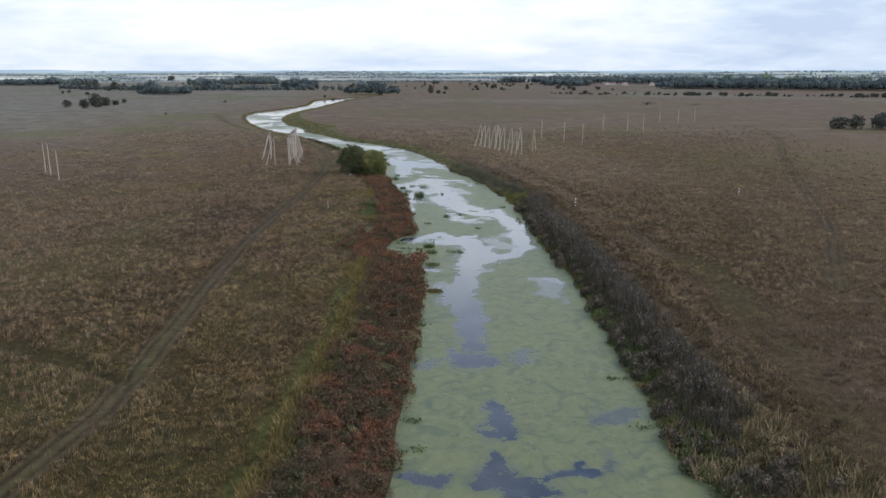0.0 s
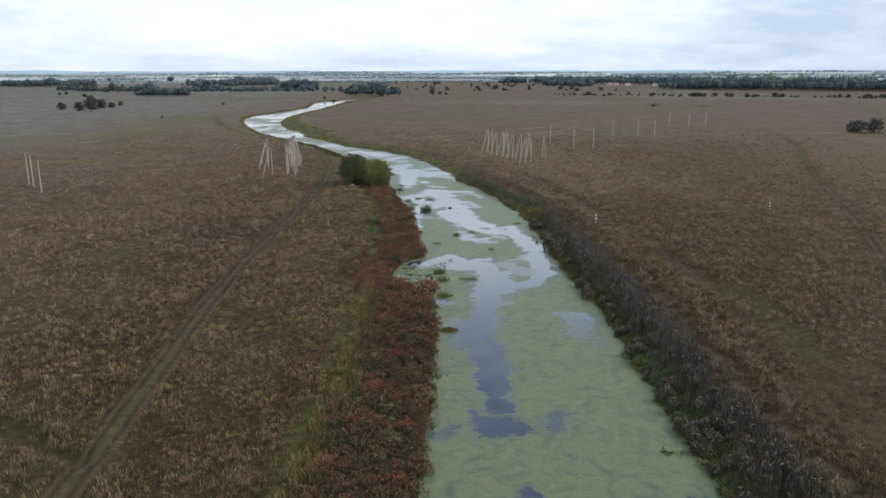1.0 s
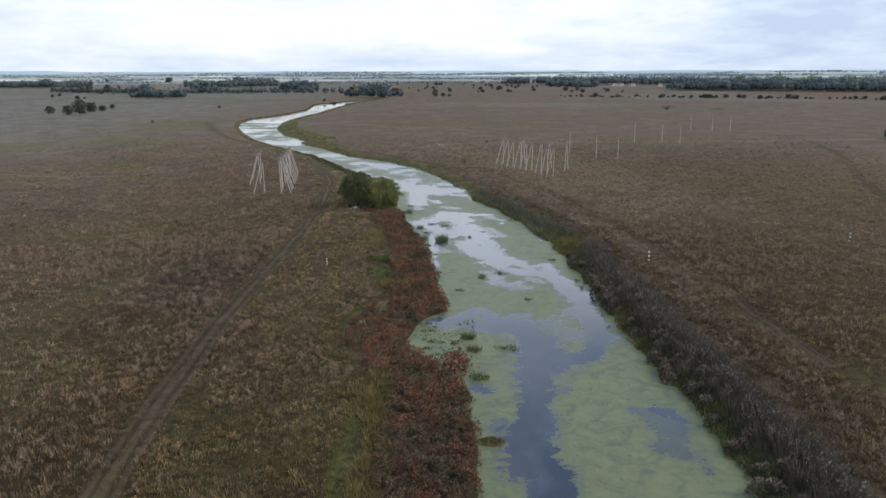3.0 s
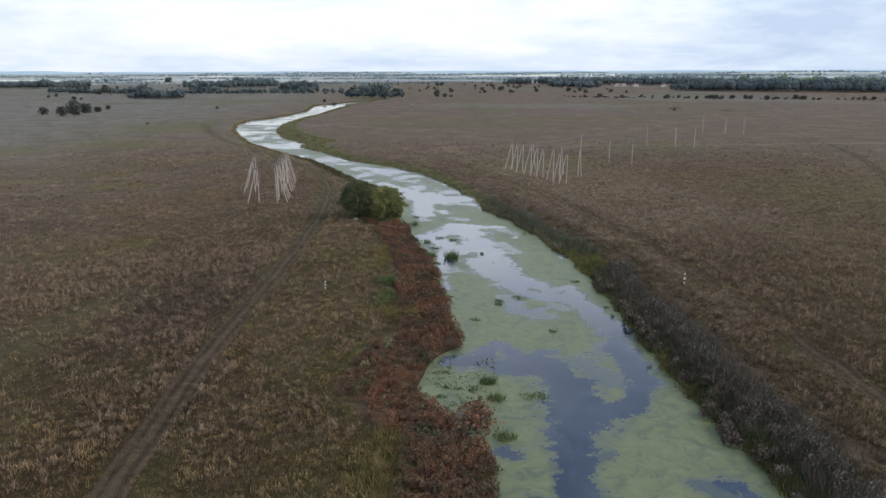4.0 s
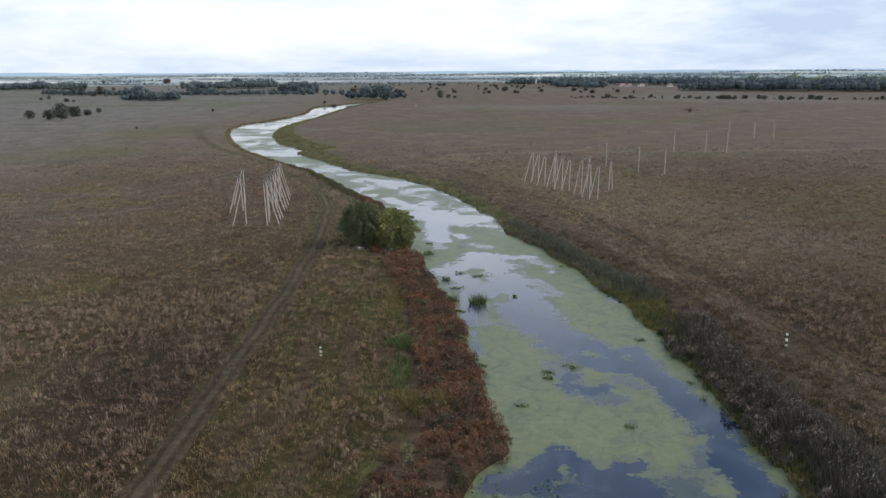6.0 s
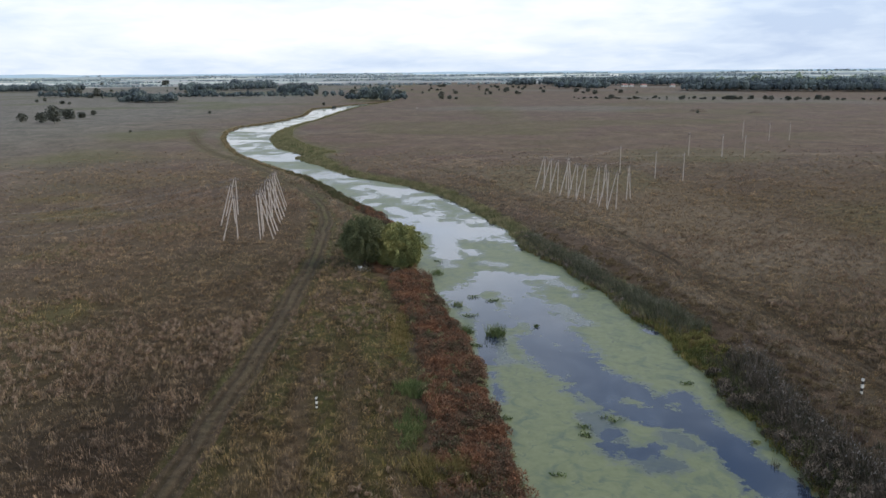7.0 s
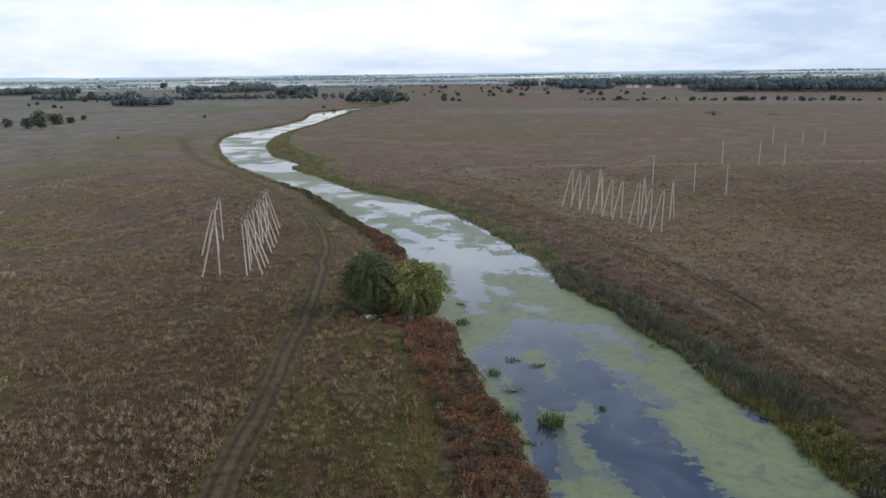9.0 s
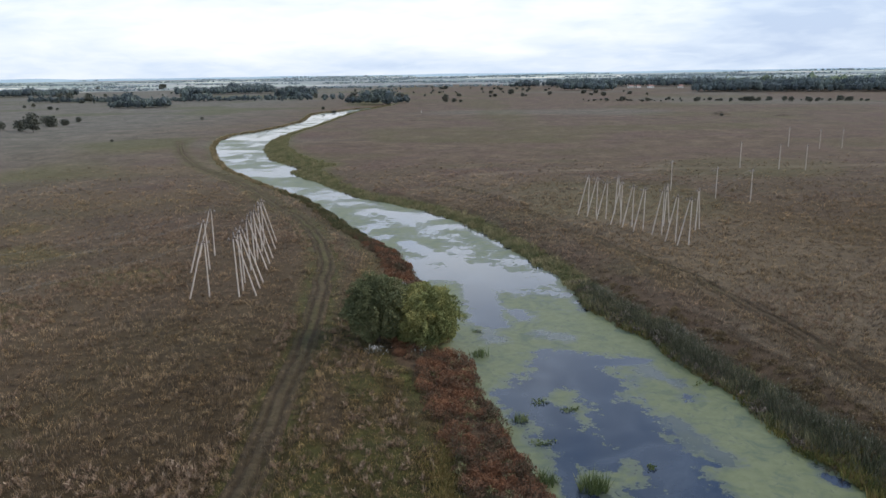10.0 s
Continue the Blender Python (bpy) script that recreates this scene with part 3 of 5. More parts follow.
footpath = (1 - step01(1.6, 3.4, reach(gx, gy, spline(FOOTPATH, 12)) + (n1 - 0.5) * 2)) * (0.10 + 0.28 * value_noise(gx, gy, 15, 38))
sedgy = np.where(west & (sd > 9), (1 - step01(185, 245, gy)) * step01(0.42, 0.72, value_noise(gx, gy * 0.5, 9, 36) * 0.6 + value_noise(gx, gy, 24, 37) * 0.4) * 0.20, 0)
furrow = (1 - step01(0.6, 1.9, fu)) * 0.65
swale = 1 - step01(1.6, 3.6, sl + (n1 - 0.5) * 2.2)
green = np.clip(np.maximum.reduce([sedgy, swale * (0.10 + 0.26 * value_noise(gx, gy, 6, 29)), green_w, bank_w_far, strip, green_e, olive, furrow * 0.5, flank, (1 - step01(0.5, 1.6, np.hypot(gx + 33, (gy - 66) / 2))) * 0.8]), 0, 1)
# worn dirt of the tracks; the furrow's shadow is painted with the same dark colour
track = np.maximum.reduce([(1 - step01(1.2, 1.7, tw)) * 0.8, (1 - step01(1.0, 1.5, te)) * 0.35, (1 - step01(0.9, 1.3, tf)) * 0.3, swale * 0.10, furrow * 0.7])
# distance from the flown line; sward also carries the painted haze tint
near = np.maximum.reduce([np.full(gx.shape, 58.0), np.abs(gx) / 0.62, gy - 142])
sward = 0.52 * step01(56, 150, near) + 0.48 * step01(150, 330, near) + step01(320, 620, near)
straw = np.where(~west, step01(15, 24, sd) * (1 - step01(45, 80, sd)) * step01(190, 250, gy) * 0.24, step01(22, 40, sd) * (1 - step01(90, 130, sd)) * step01(210, 270, gy) * 0.06) * (1 - step01(330, 420, gy)) * (0.6 + 0.8 * value_noise(gx, gy, 22, 35))
bank_path = np.where(~west, np.maximum((1 - step01(0.35, 0.9, np.abs(sd - 11.4 - (n1 - 0.5) * 1.2))) * 0.24, step01(10.8, 12.0, edge) * (1 - step01(14.0, 18.0, edge)) * 0.18), 0) * step01(135, 185, gy) * (1 - step01(240, 300, gy)) * (0.6 + 0.6 * value_noise(gx, gy, 9, 39))
straw = np.maximum.reduce([straw, footpath, bank_path])
pasture = np.clip((1 - step01(-300, -90, gx)) * step01(270, 420, gy) * 0.9 + step01(0.62, 0.8, value_noise(gx, gy, 140, 33)) * step01(250, 400, gy) * 0.6, 0, 1)
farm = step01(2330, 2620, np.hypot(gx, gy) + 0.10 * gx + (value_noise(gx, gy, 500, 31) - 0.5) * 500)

gz = 1.6 * np.where(west, step01(-0.4, 15, sd) * 0.72 + step01(-0.8, 3, sd) * 0.28, step01(-0.5, 9, sd))
gz = np.where(sd < 0, np.maximum(-1.2, sd * 0.22 + 0.03), gz + 0.02)
land = step01(0, 5, sd)
gz += land * ((value_noise(gx, gy, 2.6, 41) - 0.5) * 0.22 + (value_noise(gx, gy, 9, 42) - 0.5) * 0.35 + (value_noise(gx, gy, 45, 43) - 0.5) * 0.6) * (1 - step01(700, 1500, gy))
bed = np.maximum.reduce([1 - step01(1.6, 3.0, tw), (1 - step01(1.4, 2.6, te)), (1 - step01(1.4, 2.6, tf)) * 0.8])
gz -= land * (0.22 * bed + 0.3 * swale + 0.8 * (1 - step01(0.5, 2.2, fu)) + 0.35 * ditch)
dist = np.hypot(gx, gy)
gz += 23 * step01(2600, 4700, dist) + 4 * step01(2600, 4600, dist) * (value_noise(gx, gy, 900, 51) - 0.5) * 2
nyg, nxg = gx.shape
idx = np.arange(nyg * nxg).reshape(nyg, nxg)
quads = np.stack([idx[:-1, :-1], idx[:-1, 1:], idx[1:, 1:], idx[1:, :-1]], -1).reshape(-1, 4)
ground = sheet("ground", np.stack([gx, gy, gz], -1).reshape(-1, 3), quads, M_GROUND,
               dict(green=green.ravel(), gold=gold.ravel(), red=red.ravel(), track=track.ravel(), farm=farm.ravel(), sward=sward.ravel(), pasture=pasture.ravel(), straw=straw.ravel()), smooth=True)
tagged(ground, "flat brown autumn meadow cut by rutted dirt tracks", "meadow", kind="structure")


def sample(field, x, y):
    """A field of the plan at free places."""
    i = np.clip(np.searchsorted(GX, x) - 1, 0, len(GX) - 2)
    j = np.clip(np.searchsorted(GY, y) - 1, 0, len(GY) - 2)
    u, v = (x - GX[i]) / (GX[i + 1] - GX[i]), (y - GY[j]) / (GY[j + 1] - GY[j])
    return (field[j, i] * (1 - u) + field[j, i + 1] * u) * (1 - v) + (field[j + 1, i] * (1 - u) + field[j + 1, i + 1] * u) * v


def dirt_track(line, gauge, depth, dirt, label, base=0.2, grown=1.0):
    """A rutted strip with worn edges: two wheel ruts and a grown-over ridge between."""
    c = spline(line, 0.9)
    d = np.gradient(c, axis=0)
    d /= np.linalg.norm(d, axis=1)[:, None]
    nrm = np.stack([-d[:, 1], d[:, 0]], -1)
    us = np.array([-2.1, -1.8, -1.55, -1.3, -1.1, -0.85, -0.6, -0.35, 0, 0.35, 0.6, 0.85, 1.1, 1.3, 1.55, 1.8, 2.1]) * gauge
    wob = (value_noise(c[:, 0], c[:, 1], 6, 71) - 0.5) * 0.7
    p = c[:, None, :] + nrm[:, None, :] * (us[None, :, None] + wob[:, None, None])
    x, y = p[..., 0], p[..., 1]
    n_ = value_noise(x, y, 1.3, 72)
    rut = 1 - step01(0.12, 0.42, np.abs(np.abs(us) - 0.85 * gauge) / gauge + (n_ - 0.5) * 0.25)
    shoulder = 1 - step01(1.15, 1.75, np.abs(us) / gauge + (n_ - 0.5) * 0.8)
    z = sample(gz, x.ravel(), y.ravel()).reshape(x.shape) + 0.12 - depth * rut + (n_ - 0.5) * 0.06
    z[:, [1, -2]] -= 0.05
    z[:, [0, -1]] -= 0.30
    m_, k_ = x.shape
    ids = np.arange(m_ * k_).reshape(m_, k_)
    f = np.stack([ids[:-1, :-1], ids[1:, :-1], ids[1:, 1:], ids[:-1, 1:]], -1).reshape(-1, 4)[:, ::-1]
    worn = 0.75 + 0.5 * value_noise(c[:, 0], c[:, 1], 17, 74)
    ends = step01(0, 90, np.minimum(np.arange(m_) * 2.5, np.arange(m_)[::-1]))
    tr = np.clip((worn * ends)[:, None] * dirt * (0.6 + 0.4 * step01(85, 140, y)) * (rut * (1.15 - 0.30 * step01(210, 300, y)) + shoulder * 0.26 - (np.abs(us) < 0.5 * gauge) * 0.30), 0, 1)
    gr = np.clip(grown * shoulder * (1 - rut * 0.6) * (0.14 + 0.30 * (1 - step01(85, 140, y)) + 0.45 * step01(210, 290, y)) * (0.3 + 0.7 * value_noise(x, y, 7, 73)), 0, 1)
    zero = np.zeros(x.size)
    sw_ = sample(sward, x.ravel(), y.ravel()).reshape(x.shape)
    sw_ = base + np.clip(sw_ * 0.4, 0, 0.4) + 0.12 * (np.abs(us) < 0.55 * gauge) * n_
    ob = sheet("dirt_track", np.stack([x, y, z], -1).reshape(-1, 3), f, M_GROUND, dict(green=gr.ravel(), red=zero, track=(tr * (1 - 0.2 * np.clip(sw_, 0, 1))).ravel(), farm=zero, sward=sw_.ravel(), pasture=zero), smooth=True)
    tagged(ob, label, "dirt track", kind="structure")


dirt_track(TRACK_W, 0.9, 0.14, 1.0, "rutted brown dirt track through the west meadow", 0.42)
dirt_track(TRACK_E, 0.80, 0.12, 1.15, "faint rutted track along the east bank", 0.3, 0.35)
dirt_track(TRACK_F, 0.85, 0.11, 1.3, "faint wheel ruts across the east meadow")


def height(x, y):
    return float(sample(gz, np.array([float(x)]), np.array([float(y)]))[0])


# ---- water ----
# leads of open water: winding strokes of (x, y, half width), stretch by stretch up the river
LEADS_1 = [[(-4.2, 58.3, 0.9), (-2.4, 56.6, 0.8), (-0.4, 56.1, 0.6), (0.3, 57.1, 0.3)], [(3.1, 55.6, 0.7), (5.1, 56.4, 1.8), (6.9, 55.6, 2.2), (9.2, 54.7, 1.5)], [(5.1, 57.1, 1.1), (4.9, 59.9, 0.5), (4.6, 61.4, 0.3)],
           [(8.5, 56.6, 0.9), (9.8, 57.3, 0.7), (11.6, 57.9, 0.7), (13.3, 57.7, 0.4)], [(12.3, 59.4, 0.4), (11.6, 57.9, 0.5)], [(5.1, 71.9, 0.6), (5.6, 69.2, 1.2), (5.6, 66.4, 1.2), (6.5, 64.3, 0.5)],
           [(3.6, 66.2, 0.5), (4.4, 64.7, 0.9), (5.7, 64.5, 0.7)], [(1.1, 86.4, 0.8), (3.1, 83.1, 2.2), (5.5, 82.8, 1.2)], [(3.9, 88.4, 1.7), (3.9, 99.9, 2.1), (3.2, 106.5, 2.4)]]
LEADS_2 = [[(1.7, 106.9, 2.6), (2.5, 113, 2.5), (3.9, 118.2, 1.8), (4.5, 122.7, 1.7), (5.2, 127.7, 2.6), (7.1, 133.5, 4.0), (6.5, 142, 3.2), (5.3, 148.2, 2.6)], [(8.1, 132.9, 2), (12.7, 135.2, 1.7), (16.6, 142, 1.7), (15.7, 148.6, 1.8), (16.3, 158.9, 2), (14.7, 168, 2.2)],
           [(-3.6, 148.2, 1.4), (-2.7, 151.6, 1.4)], [(-3.5, 125.5, 1.2), (-1.5, 124.5, 1.2)], [(17.1, 119.1, 0.8), (18.5, 118.7, 1.1), (19.3, 117.1, 1.0)]]
LEADS_3 = [[(-7.5, 149, 1.2), (-5.2, 149.2, 1.8), (-2.5, 147.6, 1.9), (0.6, 145.9, 2.4), (5.1, 147.5, 3.2), (5.9, 144.1, 2.8)], [(-2.6, 152.3, 0.9), (-0.2, 154.1, 1.4), (1.2, 151.7, 1.3), (2.7, 148.7, 1.6)], [(3.7, 150.8, 1.2), (6.7, 152.3, 1.2)],
           [(18.5, 159.8, 2.0), (16.3, 163.4, 2.1), (15, 168.7, 2), (13.7, 174.5, 2), (10.4, 178, 1.8), (5.9, 179.3, 1.8), (3.6, 186.1, 2.8), (1.3, 192.6, 3), (-1.2, 201.2, 3)], [(17.7, 147.4, 1.6), (16.4, 148.6, 1.2)], [(-8.2, 189.4, 0.7), (-7.8, 181.8, 0.9)]]
LEADS_4 = [[(-0.6, 219, 3.5), (1.4, 204.6, 3), (3.1, 196.7, 3), (3.4, 191.6, 3.1), (5.7, 186.9, 2.7), (8.1, 184.1, 2.3), (10, 180.4, 1.8), (13.8, 182.4, 1.4), (13.7, 177.1, 1.8)], [(4.8, 183.5, 1.8), (5.1, 179.6, 1.4), (7.3, 177.2, 1.4), (10.1, 175.3, 0.8)],
           [(3.5, 173.5, 0.9), (2.6, 171, 1.2), (5.1, 169.5, 1.6), (7.3, 170.3, 0.9)], [(-8.7, 209.2, 1), (-8.4, 198.8, 1.3), (-8.4, 192.6, 0.9)], [(-7.9, 182.4, 0.9), (-7.6, 184, 0.5)], [(-0.7, 226.3, 3.5), (-6, 231.2, 4), (-11.1, 223.6, 2.6), (-8, 214, 3.2), (-5.5, 209.1, 2.6)]]
LEADS_5 = [[(-3.7, 235.3, 1.8), (2.1, 233.7, 2), (6.2, 234.3, 1)], [(2.5, 260.3, 1.7), (2.8, 256, 1.0)], [(8.2, 222.7, 1.2), (9.4, 223, 0.6)], [(15.6, 204.9, 1.2), (16.7, 203.8, 0.7)], [(-2, 223.5, 3.2), (-3.3, 231.2, 2.8), (-5.1, 236.2, 2.6)], [(3.6, 208.6, 0.8), (4.9, 208.1, 0.9), (5.7, 207.4, 0.6)],
           [(-13, 249.9, 3), (-13.9, 262.2, 2.8), (-14.4, 274.5, 2.6), (-17.3, 284.2, 2.8), (-20.9, 293.8, 2.8), (-25.9, 299.2, 2.6), (-29.3, 306.1, 2)], [(-8, 252.4, 2), (-9, 255, 1.6)]]
LEADS_6 = [[(-11.2, 322.6, 3.4), (-7.8, 310.6, 2.8), (-5.6, 299.1, 2)], [(-40.3, 348.4, 2.6), (-30.1, 335.8, 3.2), (-24.1, 338.6, 2.6)]]
# a thinning film of duckweed over the water
FILM_1 = [[(15.2, 61.4, 0.8), (14.9, 58.9, 0.8)], [(19.1, 69.5, 1.5), (15.6, 67.6, 1)], [(16.9, 117.3, 1.6), (17.6, 109.4, 1.4)], [(9.9, 85.8, 1.5), (9.5, 83, 1)], [(-2.6, 81.4, 1.2), (-1, 83.1, 1)], [(14.8, 119.3, 1), (17.4, 117.9, 2), (17.9, 112.4, 2), (15.7, 110.9, 1.2)],
          [(2.9, 148.7, 2.5), (-1.2, 148.2, 2.2), (-5.7, 146.4, 1.2)], [(9.8, 148.6, 3), (11.8, 142, 2)], [(19.1, 108.5, 1.2), (18.5, 106, 0.8)], [(6.7, 124, 1.2), (8.4, 124.8, 0.9)], [(-0.2, 117, 1.2), (0, 113, 1)]]
FILM_2 = [[(14.8, 150.7, 1.6), (17, 147.2, 1.8), (14.4, 143, 2.2), (11.3, 142.3, 1.6)], [(6.8, 166.9, 2.2), (3.4, 170.6, 2.2), (2.5, 176.7, 1.8)], [(10.5, 182.1, 1.3), (14.9, 182, 1)], [(14.3, 154.8, 2), (13, 153, 1.2)], [(-7, 201.3, 2), (-6.3, 193.6, 1.6)], [(9.6, 172.4, 1.4), (11.5, 170.4, 1.6)],
          [(4.2, 216.2, 2), (7, 208.8, 1.6)], [(-0.7, 200.5, 1.8), (-2, 198, 1.2)], [(4.6, 233.8, 2), (7.8, 227.1, 1.5), (8.9, 223.8, 1)], [(6.4, 211, 1.4), (2, 210, 1.4)], [(15.8, 205.9, 0.8), (15.5, 207.5, 0.6)], [(-5.8, 245.1, 2), (-2.9, 242.6, 1.6)], [(-13.4, 243, 2), (-14, 247, 1.5)]]


def strokes(x, y, leads, low):
    """1 along the middle of a stroke, one half at its edge, falling off outside it."""
    out = np.full(x.shape, low)
    for lead in leads:
        for (ax, ay, ar), (bx, by, br) in zip(lead[:-1], lead[1:]):
            m_ = (x > min(ax, bx) - 9) & (x < max(ax, bx) + 9) & (y > min(ay, by) - 9) & (y < max(ay, by) + 9)
            px_, py_ = x[m_], y[m_]
            ex, ey = bx - ax, by - ay
            u = np.clip(((px_ - ax) * ex + (py_ - ay) * ey) / (ex * ex + ey * ey + 1e-9), 0, 1)
            r_ = ar + (br - ar) * u
            d_ = np.hypot(px_ - ax - u * ex, py_ - ay - u * ey)
            out[m_] = np.maximum(out[m_], 0.5 + np.clip((r_ - d_) / (0.9 + r_ * 1.15), -0.9, 0.6))
    return out


WX = axis_lines([(-170, 0), (-60, 2.0), (-45, 1.0), (28, 0.6)])
WY = axis_lines([(-600, 0), (-100, 50), (40, 10), (270, 0.7), (360, 1.2), (720, 3.0), (1130, 8)])
wx, wy = np.meshgrid(WX, WY)
wsd = sample(sd, wx.ravel(), wy.ravel()).reshape(wx.shape)
bare = strokes(wx, wy, LEADS_1 + LEADS_2 + LEADS_3 + LEADS_4 + LEADS_5 + LEADS_6, -0.35)
film = strokes(wx, wy, FILM_1 + FILM_2, -0.3)
streak = value_noise(wx * 0.55 + wy * 0.25, wy, 13, 61) * 0.6 + value_noise(wx, wy, 6, 62) * 0.4
far_ = step01(236, 275, wy)
bare = np.maximum(bare, np.where(wy > 236, ((streak - 0.5) * 1.9 + 0.36 + 0.22 * step01(340, 440, wy)) * far_ - 0.35 * (1 - far_), -9))
bare -= 0.35 * step01(-1.6, 0.0, wsd) * (wy < 330)
wet = wsd < 2.5
cell = wet[:-1, :-1] | wet[:-1, 1:] | wet[1:, 1:] | wet[1:, :-1]
ids = np.arange(wx.size).reshape(wx.shape)
wq = np.stack([ids[:-1, :-1], ids[:-1, 1:], ids[1:, 1:], ids[1:, :-1]], -1).reshape(-1, 4)[cell.ravel()]
used, inv = np.unique(wq, return_inverse=True)
water = sheet("river_water", np.stack([wx.ravel()[used], wy.ravel()[used], np.zeros(len(used))], -1), inv.reshape(-1, 4), M_WATER, dict(bare=bare.ravel()[used], film=film.ravel()[used]), smooth=True)
tagged(water, "slow grey-blue river covered with pale green duckweed", "river", kind="structure")

# ---- grass and bank plants ----


def blades(x, y, z, h, w, lean, count, r, spread=0.25, comb=None):
    """Upright pointed blades, count to a tuft: vertices, faces and the tuft of each vertex."""
    n = len(x)
    k = np.repeat(np.arange(n), count)
    a = r.random(n * count) * 2 * math.pi
    turn = r.random(n * count) * 2 * math.pi
    sp = np.broadcast_to(spread, n)[k] * r.random(n * count)
    bx, by = x[k] + np.cos(a) * sp, y[k] + np.sin(a) * sp
    hh = h[k] * (0.6 + 0.6 * r.random(n * count))
    ww = (np.broadcast_to(w, n)[k]) * (0.6 + 0.8 * r.random(n * count)) * 0.5
    ln = lean * hh * (0.3 + r.random(n * count))
    if comb is not None:   # laid over by wind, neighbours alike
        a = comb[k] + r.normal(size=n * count) * 1.25
    tx, ty = bx + np.cos(a) * ln, by + np.sin(a) * ln
    v = np.empty((n * count, 3, 3))
    v[:, 0] = np.stack([bx - np.cos(turn) * ww, by - np.sin(turn) * ww, z[k] - 0.08], -1)
    v[:, 1] = np.stack([bx + np.cos(turn) * ww, by + np.sin(turn) * ww, z[k] - 0.08], -1)
    v[:, 2] = np.stack([tx, ty, z[k] + hh], -1)
    return v.reshape(-1, 3), np.arange(n * count * 3).reshape(-1, 3), np.repeat(k, 3)


def leaves(c, size, r, flat=0.5, out=None, slim=0.55):
    """A four-cornered leaf of its own tilt at every place; out: the way that sprigs point."""
    n = len(c)
    a = r.normal(size=(n, 3)); a[:, 2] *= flat
    a /= np.linalg.norm(a, axis=1)[:, None]
    if out is not None:
        a = out + a * 0.6
        a /= np.linalg.norm(a, axis=1)[:, None]
    b = np.cross(a, r.normal(size=(n, 3)))
    b /= np.linalg.norm(b, axis=1)[:, None] + 1e-9
    s = (size * (0.6 + 0.8 * r.random(n)))[:, None]
    a, b = a * s, b * s * slim
    return np.stack([c - a, c - b, c + a, c + b], 1).reshape(-1, 3), np.arange(n * 4).reshape(-1, 4)


def sprigs(c, size, r, out, slim=0.38):
    """Three-cornered pointed sprigs along out."""
    n = len(c)
    a = out + r.normal(size=(n, 3)) * 0.45
    a /= np.linalg.norm(a, axis=1)[:, None]
    b = np.cross(a, r.normal(size=(n, 3)))
    b /= np.linalg.norm(b, axis=1)[:, None] + 1e-9
    s = (size * (0.6 + 0.8 * r.random(n)))[:, None]
    return np.stack([c - a * s - b * s * slim, c - a * s + b * s * slim, c + a * s], 1).reshape(-1, 3), np.arange(n * 3).reshape(-1, 3)


def stuff(name, v, f, mat, label, category, attrs=None):
    return tagged(sheet(name, v, f, mat, attrs), label, category, kind="stuff")


def scatter(x0, x1, y0, y1, count, r):
    return r.uniform(x0, x1, count), r.uniform(y0, y1, count)


def meadow_tufts(name, west_side, candidates, label, seed):
    """Tufts thin out, grow coarser and take a paler tone away from the flown line."""
    r = np.random.default_rng(seed)
    x = r.uniform(-1, 1, candidates) * 620 * r.random(candidates) ** 0.9
    y = 15 + 920 * r.random(candidates) ** 1.25
    d = np.maximum.reduce([np.full(candidates, 58.0), np.abs(x) / 0.62, y - 142])
    want = (58 / d) ** 1.55 / np.maximum(1 / (np.abs(x) + 4) ** 0.111 * 1 / (y - 14) ** 0.2, 1e-6)
    want = want / np.percentile(want, 98.0)
    s_, w_ = sample(sd, x, y), sample(west * 1.0, x, y) > 0.5
    keep = (r.random(candidates) < want * (1 - step01(150, 330, d))) & (s_ > 1.2) & (w_ == west_side) & (np.abs(x) < 0.66 * y + 25)
    x, y, d, s_ = x[keep], y[keep], d[keep], s_[keep]
    tr, rd, gr = sample(track, x, y), sample(red, x, y), sample(green, x, y)
    keep = ((rd < 0.5) | ((w_[keep] < 0.5) & (r.random(len(x)) > 0.7 * step01(0.3, 0.6, rd) * (s_ < 13)))) & (r.random(len(x)) > step01(0.25, 0.8, tr) * (0.97 - 0.45 * (sample(tw, x, y) < 0.45))) & (value_noise(x, y, 3.4, seed) + 0.5 * r.random(len(x)) > 0.24) & (r.random(len(x)) > step01(0.4, 0.8, sample(np.maximum(ditch, furrow), x, y)) * 0.85)
    x, y, d, gr = x[keep], y[keep], d[keep], gr[keep]
    big = (d / 58) ** 0.55
    h = r.uniform(0.25, 0.62, len(x)) * (0.30 + 0.75 * value_noise(x, y, 1.5, seed + 1) + 0.65 * value_noise(x, y, 5.0, seed + 2)) * (1 - 0.35 * gr) * (1 - 0.4 * sample(swale, x, y)) * big ** 0.5
    v, f, k = blades(x, y, sample(gz, x, y), h, 0.058 * big, 0.62, 9, r, 0.40 * big, value_noise(x, y, 5.0, seed + 9) * 9.0 + value_noise(x, y, 1.5, seed + 10) * 3.0)
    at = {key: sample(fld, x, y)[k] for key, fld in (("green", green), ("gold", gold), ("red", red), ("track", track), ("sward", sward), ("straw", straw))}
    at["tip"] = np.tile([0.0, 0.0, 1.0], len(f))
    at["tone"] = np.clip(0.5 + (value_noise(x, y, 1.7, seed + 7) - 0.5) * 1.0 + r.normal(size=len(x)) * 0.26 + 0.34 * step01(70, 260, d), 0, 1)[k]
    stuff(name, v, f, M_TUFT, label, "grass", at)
    return len(x)


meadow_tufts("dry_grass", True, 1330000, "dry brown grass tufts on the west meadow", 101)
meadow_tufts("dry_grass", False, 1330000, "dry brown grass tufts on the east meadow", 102)


